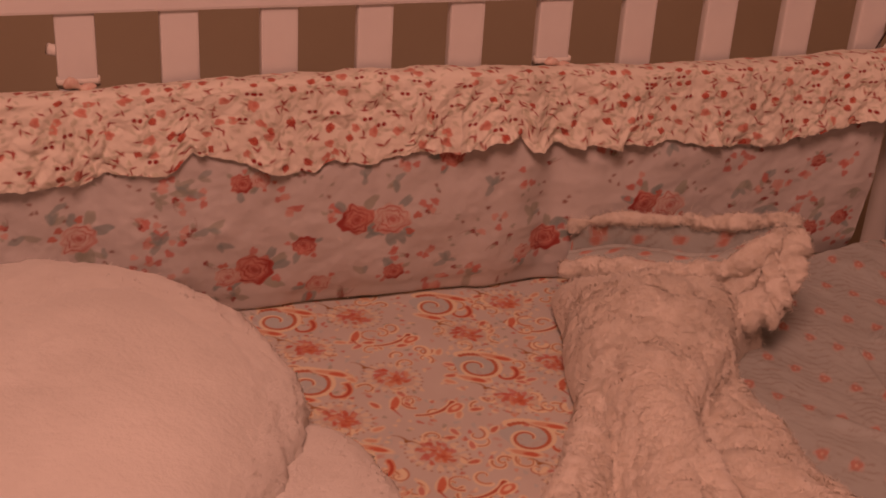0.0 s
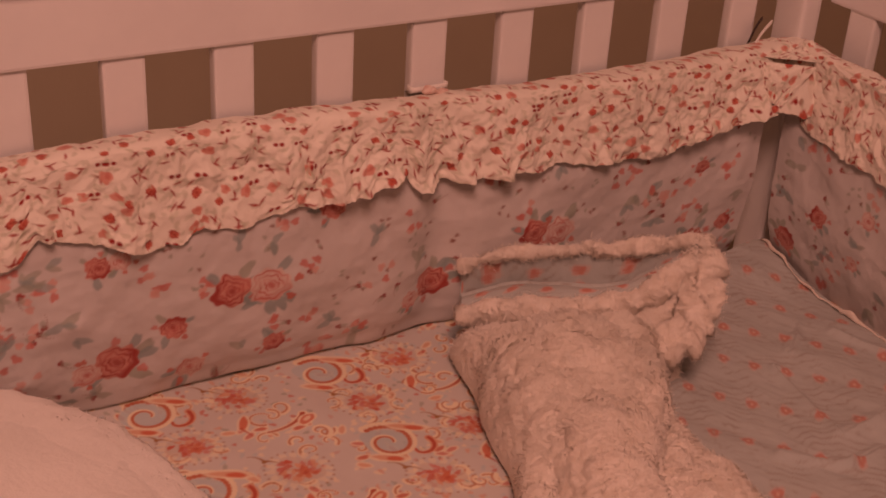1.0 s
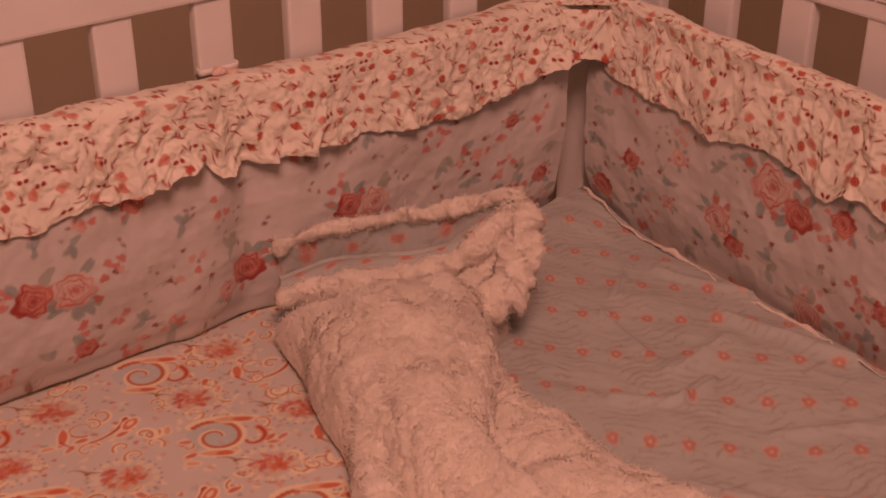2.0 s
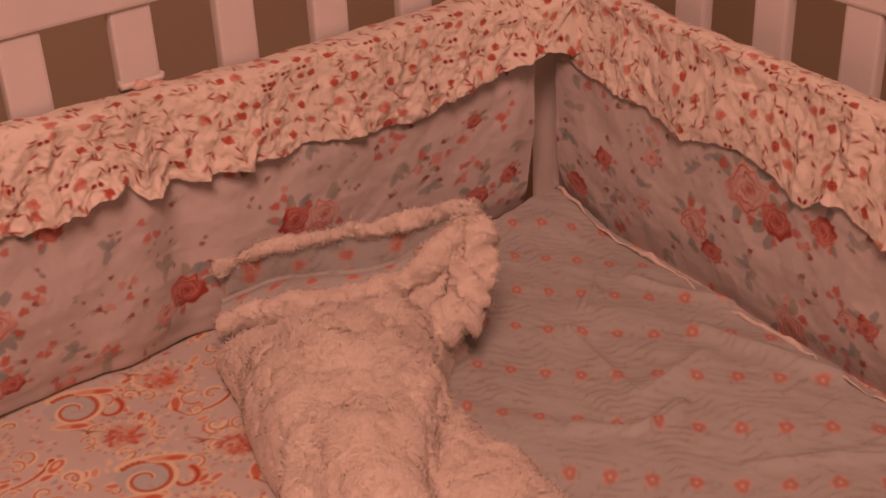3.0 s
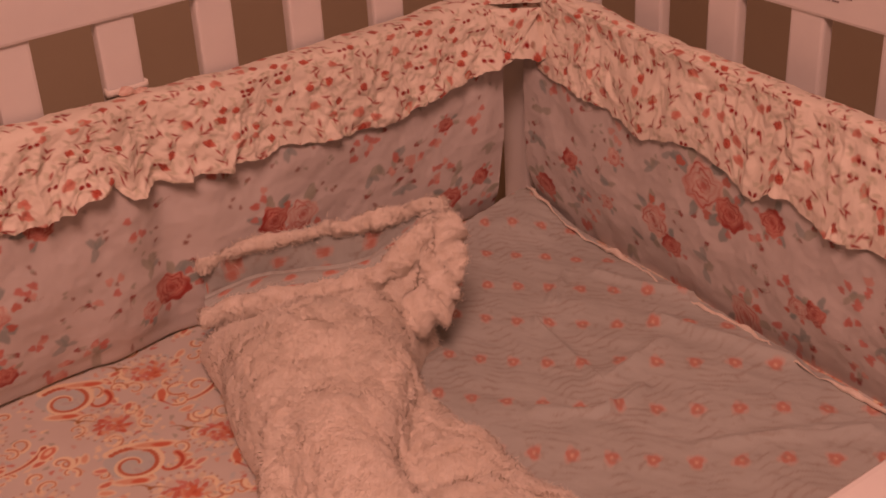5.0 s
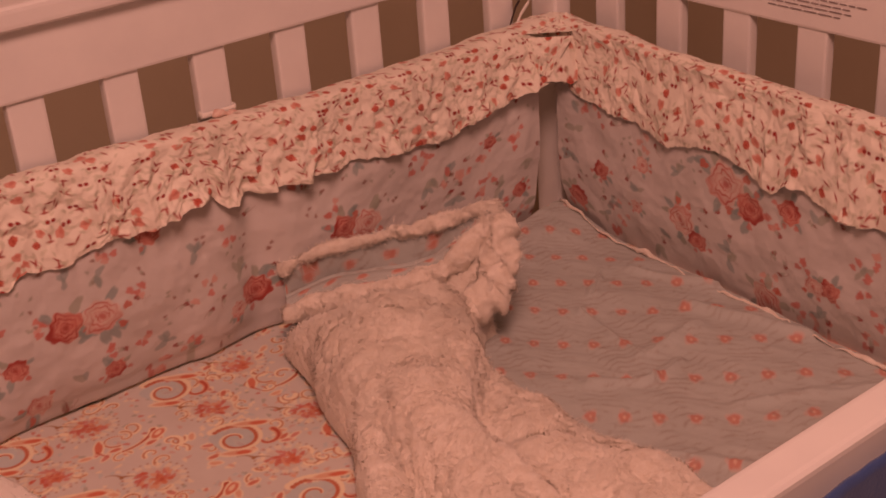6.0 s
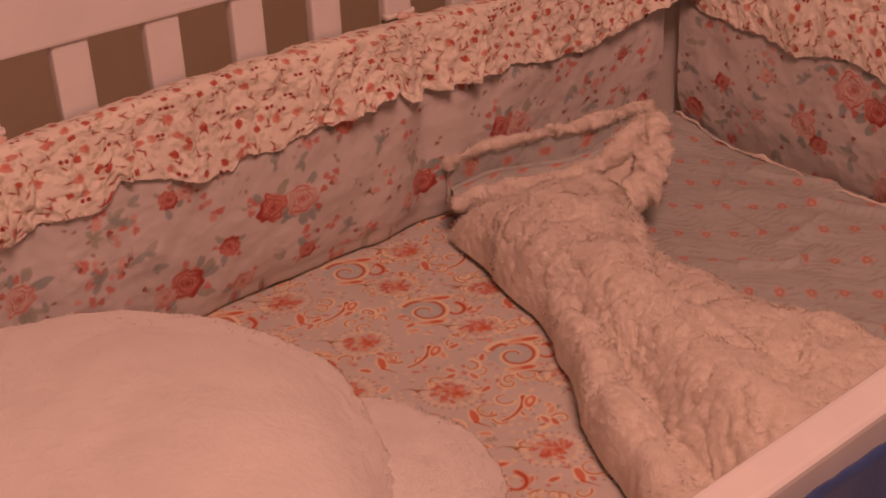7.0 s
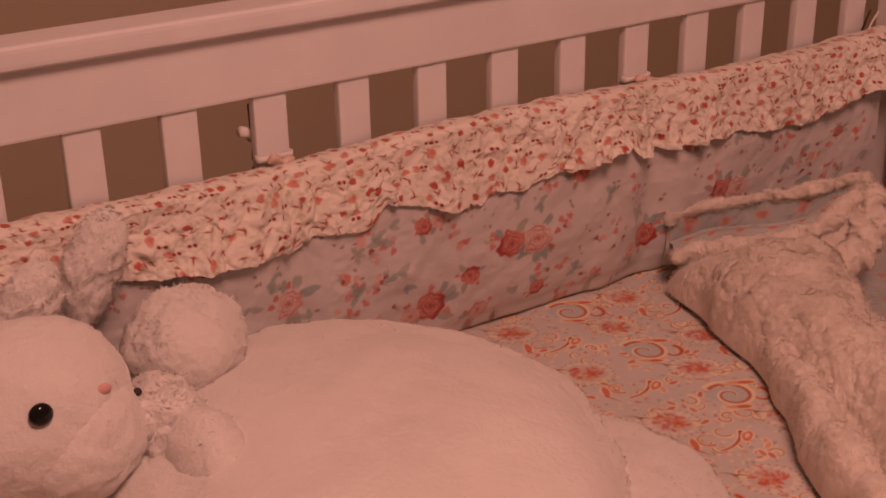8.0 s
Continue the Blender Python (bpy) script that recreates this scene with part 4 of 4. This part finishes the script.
# ---- ties, label and small things ----
def ribbon(points, width, name, mat, parent, label=""):
    pts = spline(points, 24)
    side = np.array([0.0, -0.35, 0.94]) * width
    g = np.stack([pts - side / 2, pts, pts + side / 2], 0)
    g[1] += [0, -0.0015, 0]
    ob = cloth(name, sheet_mesh(name, g, mat), parent, label)
    sol = ob.modifiers.new("thickness", "SOLIDIFY")
    sol.thickness = 0.0012
    return ob


for tx in TIES:
    ribbon([(tx - 0.0185, 0.006, 0.297), (tx - 0.0175, -0.003, 0.297), (tx, -0.004, 0.297), (tx + 0.0175, -0.003, 0.297), (tx + 0.0185, 0.006, 0.297)], 0.009, "tie", piping_cloth, bumper, "cream fabric tie knotted round a slat")
    part("knot", tube([(tx - 0.013 + 0.0026 * k, -0.014, 0.2985 + 0.003 * math.sin(k * 0.62)) for k in range(11)], lambda t: 0.0022 + 0.0030 * abs(math.sin(t * 6.28)), 10, 0.003, 4), tie_cloth, bumper, smooth=True)
ribbon([(-0.066, -0.014, 0.296), (-0.054, -0.010, 0.306), (-0.040, -0.006, 0.314)], 0.009, "tie_end", piping_cloth, bumper)
ribbon([(-0.070, -0.010, 0.300), (-0.060, -0.006, 0.312), (-0.050, -0.002, 0.318)], 0.007, "tie_end", dark_thread, bumper)
# corner knot of ruffle cloth
kd = ditsy_cloth(0.13, 0.10, 33)
uu, vv = np.meshgrid(np.linspace(0, 1, kd.w), np.linspace(0, 1, kd.h))
lap = np.clip(np.sin((uu + 0.45 * vv) * 8.5), 0, 1) ** 0.6 - np.clip(np.sin((uu - 0.40 * vv) * 6.5 + 1.0), 0, 1) ** 0.6
kr = 0.014 + 0.052 * vv + 0.003 * lap * vv ** 0.5 + 0.003 * fbm(uu * 7, vv * 3, 35)
kx = -0.026 + kr * np.cos(radians(-135) + (uu - 0.5) * 2.3)
ky = -0.026 + kr * np.sin(radians(-135) + (uu - 0.5) * 2.3)
kz = 0.303 - 0.012 * vv - 0.046 * vv ** 3 + 0.008 * lap * (0.5 + 0.5 * vv) - 0.014 * np.abs(uu - 0.5) * vv + 0.003 * fbm(uu * 9, vv * 5, 36)
cloth("corner_knot", sheet_mesh("corner_knot", np.stack([kx, ky, kz], -1), ditsy, kd.c), bumper, "gathered corner of the cream ruffle")

def lapel(corners, seed, swell):
    """A flap of ruffle cloth folded flat over the corner, with a rolled free edge."""
    ld = ditsy_cloth(0.075, 0.05, seed)
    a, b = np.meshgrid(np.linspace(0, 1, ld.w), np.linspace(0, 1, ld.h))
    c = [np.array(p) for p in corners]
    g = (c[0] * (1 - a[..., None]) + c[1] * a[..., None]) * (1 - b[..., None]) + (c[3] * (1 - a[..., None]) + c[2] * a[..., None]) * b[..., None]
    lift = swell * np.sin(a * math.pi) * (0.4 + 0.6 * np.sin(b * math.pi)) + 0.0025 * fbm(a * 5, b * 4, seed, 3) + 0.0035 * np.clip((b - 0.82) / 0.18, 0, 1)
    g = g + lift[..., None] * np.array([-0.6, -0.65, 0.45])
    cloth("corner_flap", sheet_mesh("corner_flap", g, ditsy, ld.c), bumper, "cream ruffle flap folded over the corner")


lapel(((-0.020, -0.020, 0.303), (-0.006, -0.042, 0.300), (-0.044, -0.080, 0.297), (-0.090, -0.032, 0.294)), 34, 0.004)
lapel(((-0.093, -0.036, 0.291), (-0.046, -0.084, 0.294), (-0.071, -0.071, 0.250), (-0.081, -0.060, 0.254)), 37, 0.005)


def writing(text, size, m, mat, name, parent):
    cu = bpy.data.curves.new(name, "FONT")
    cu.body, cu.size, cu.extrude, cu.align_x, cu.align_y = text, size, 0.0001, "LEFT", "CENTER"
    tmp = bpy.data.objects.new(name, cu)
    scene.collection.objects.link(tmp)
    me = bpy.data.meshes.new_from_object(tmp.evaluated_get(bpy.context.evaluated_depsgraph_get()))
    bpy.data.objects.remove(tmp)
    me.materials.clear()
    me.materials.append(mat)
    ob = new(name, me)
    ob.parent = parent
    ob.matrix_parent_inverse = Matrix.Translation(-parent.location)
    ob.matrix_basis = m
    return ob


LX = END_X - 0.002 - 0.0006
warning = thing("warning_label", "printed grey safety warning on the white end rail", "label", (LX, -0.35, 0.37))
m = Matrix(((0, 0, -1, LX), (-1, 0, 0, -0.304), (0, 1, 0, 0.3705), (0, 0, 0, 1)))
writing("WARNING", 0.0078, m, label_ink, "heading", warning)
bm = bmesh.new()
tri = [bm.verts.new((LX, -0.2965 + a, 0.367 + b)) for a, b in ((0.0045, 0), (-0.0045, 0), (0, 0.008))]
inner = [bm.verts.new((LX, -0.2965 + a * 0.6, 0.3675 + b * 0.6 + 0.0006)) for a, b in ((0.0045, 0), (-0.0045, 0), (0, 0.008))]
for k in range(3):
    bm.faces.new((tri[k], tri[(k + 1) % 3], inner[(k + 1) % 3], inner[k]))
part("triangle", bm, label_ink, warning)
rng = random.Random(4)
for row, (z, y0, y1) in enumerate(((0.3685, -0.346, -0.400), (0.3640, -0.297, -0.390), (0.3595, -0.297, -0.386), (0.3550, -0.297, -0.378))):
    y = y0
    while y > y1:
        ln = rng.uniform(0.006, 0.016)
        part("text_bar", box((LX - 0.0001, y - ln, z - 0.0006), (LX + 0.0003, y, z + 0.0006)), label_ink, warning)
        y -= ln + 0.0022

# cord clip on the wall behind the slats
clip = thing("cord_clip", "small white plastic cord clip with a dark cord", "cord clip", (-0.905, 0.03, 0.318))
part("clip_body", tube([(-0.918, 0.020, 0.322), (-0.910, 0.022, 0.319), (-0.903, 0.024, 0.312)], 0.0055, 10), piping_cloth, clip, smooth=True)
part("cord", tube([tuple(p) for p in spline([(-0.903, 0.026, 0.345), (-0.902, 0.027, 0.322), (-0.900, 0.027, 0.306), (-0.902, 0.027, 0.285), (-0.90, 0.027, 0.2), (-0.90, 0.03, 0.0), (-0.90, 0.10, FLOOR_Z + 0.004)], 40)], 0.0028, 8), dark_thread, clip, "dark cord", smooth=True)

# blue cloth hanging outside the front rail
uu, vv = np.meshgrid(np.linspace(0, 1, 120), np.linspace(0, 1, 60))
cy = -0.7455 - 0.012 * (0.3 + vv) * (0.6 + 0.4 * np.sin(uu * 38 + 2 * fbm(uu * 5, vv, 56))) - 0.02 * vv
hung = cloth("blue_cloth", sheet_mesh("blue_cloth", np.stack([-1.02 + 0.62 * uu, cy, 0.286 - 0.42 * vv + 0.004 * fbm(uu * 9, vv * 3, 55)], -1), blue_cloth))
hung.modifiers.new("thickness", "SOLIDIFY").thickness = 0.003
tagged(hung, "dark blue cloth hanging outside the crib front rail", "cloth")

# ---- ceiling lamp ----
fixture = thing("ceiling_light", "round frosted glass ceiling light", "ceiling light", (LAMP_AT[0], LAMP_AT[1], CEIL_Z))
bm = bmesh.new()
bmesh.ops.create_cone(bm, cap_ends=True, segments=40, radius1=0.17, radius2=0.19, depth=0.03, matrix=Matrix.Translation((LAMP_AT[0], LAMP_AT[1], CEIL_Z - 0.016)))
part("base_ring", bm, white_paint, fixture)
bm = bmesh.new()
bmesh.ops.create_uvsphere(bm, u_segments=32, v_segments=16, radius=0.16)
bmesh.ops.delete(bm, geom=[v for v in bm.verts if v.co.z > 0.001], context="VERTS")
for v in bm.verts:
    v.co = Vector((v.co.x + LAMP_AT[0], v.co.y + LAMP_AT[1], v.co.z * 0.5 + CEIL_Z - 0.031))
part("glass_bowl", bm, lamp_glass, fixture, smooth=True)
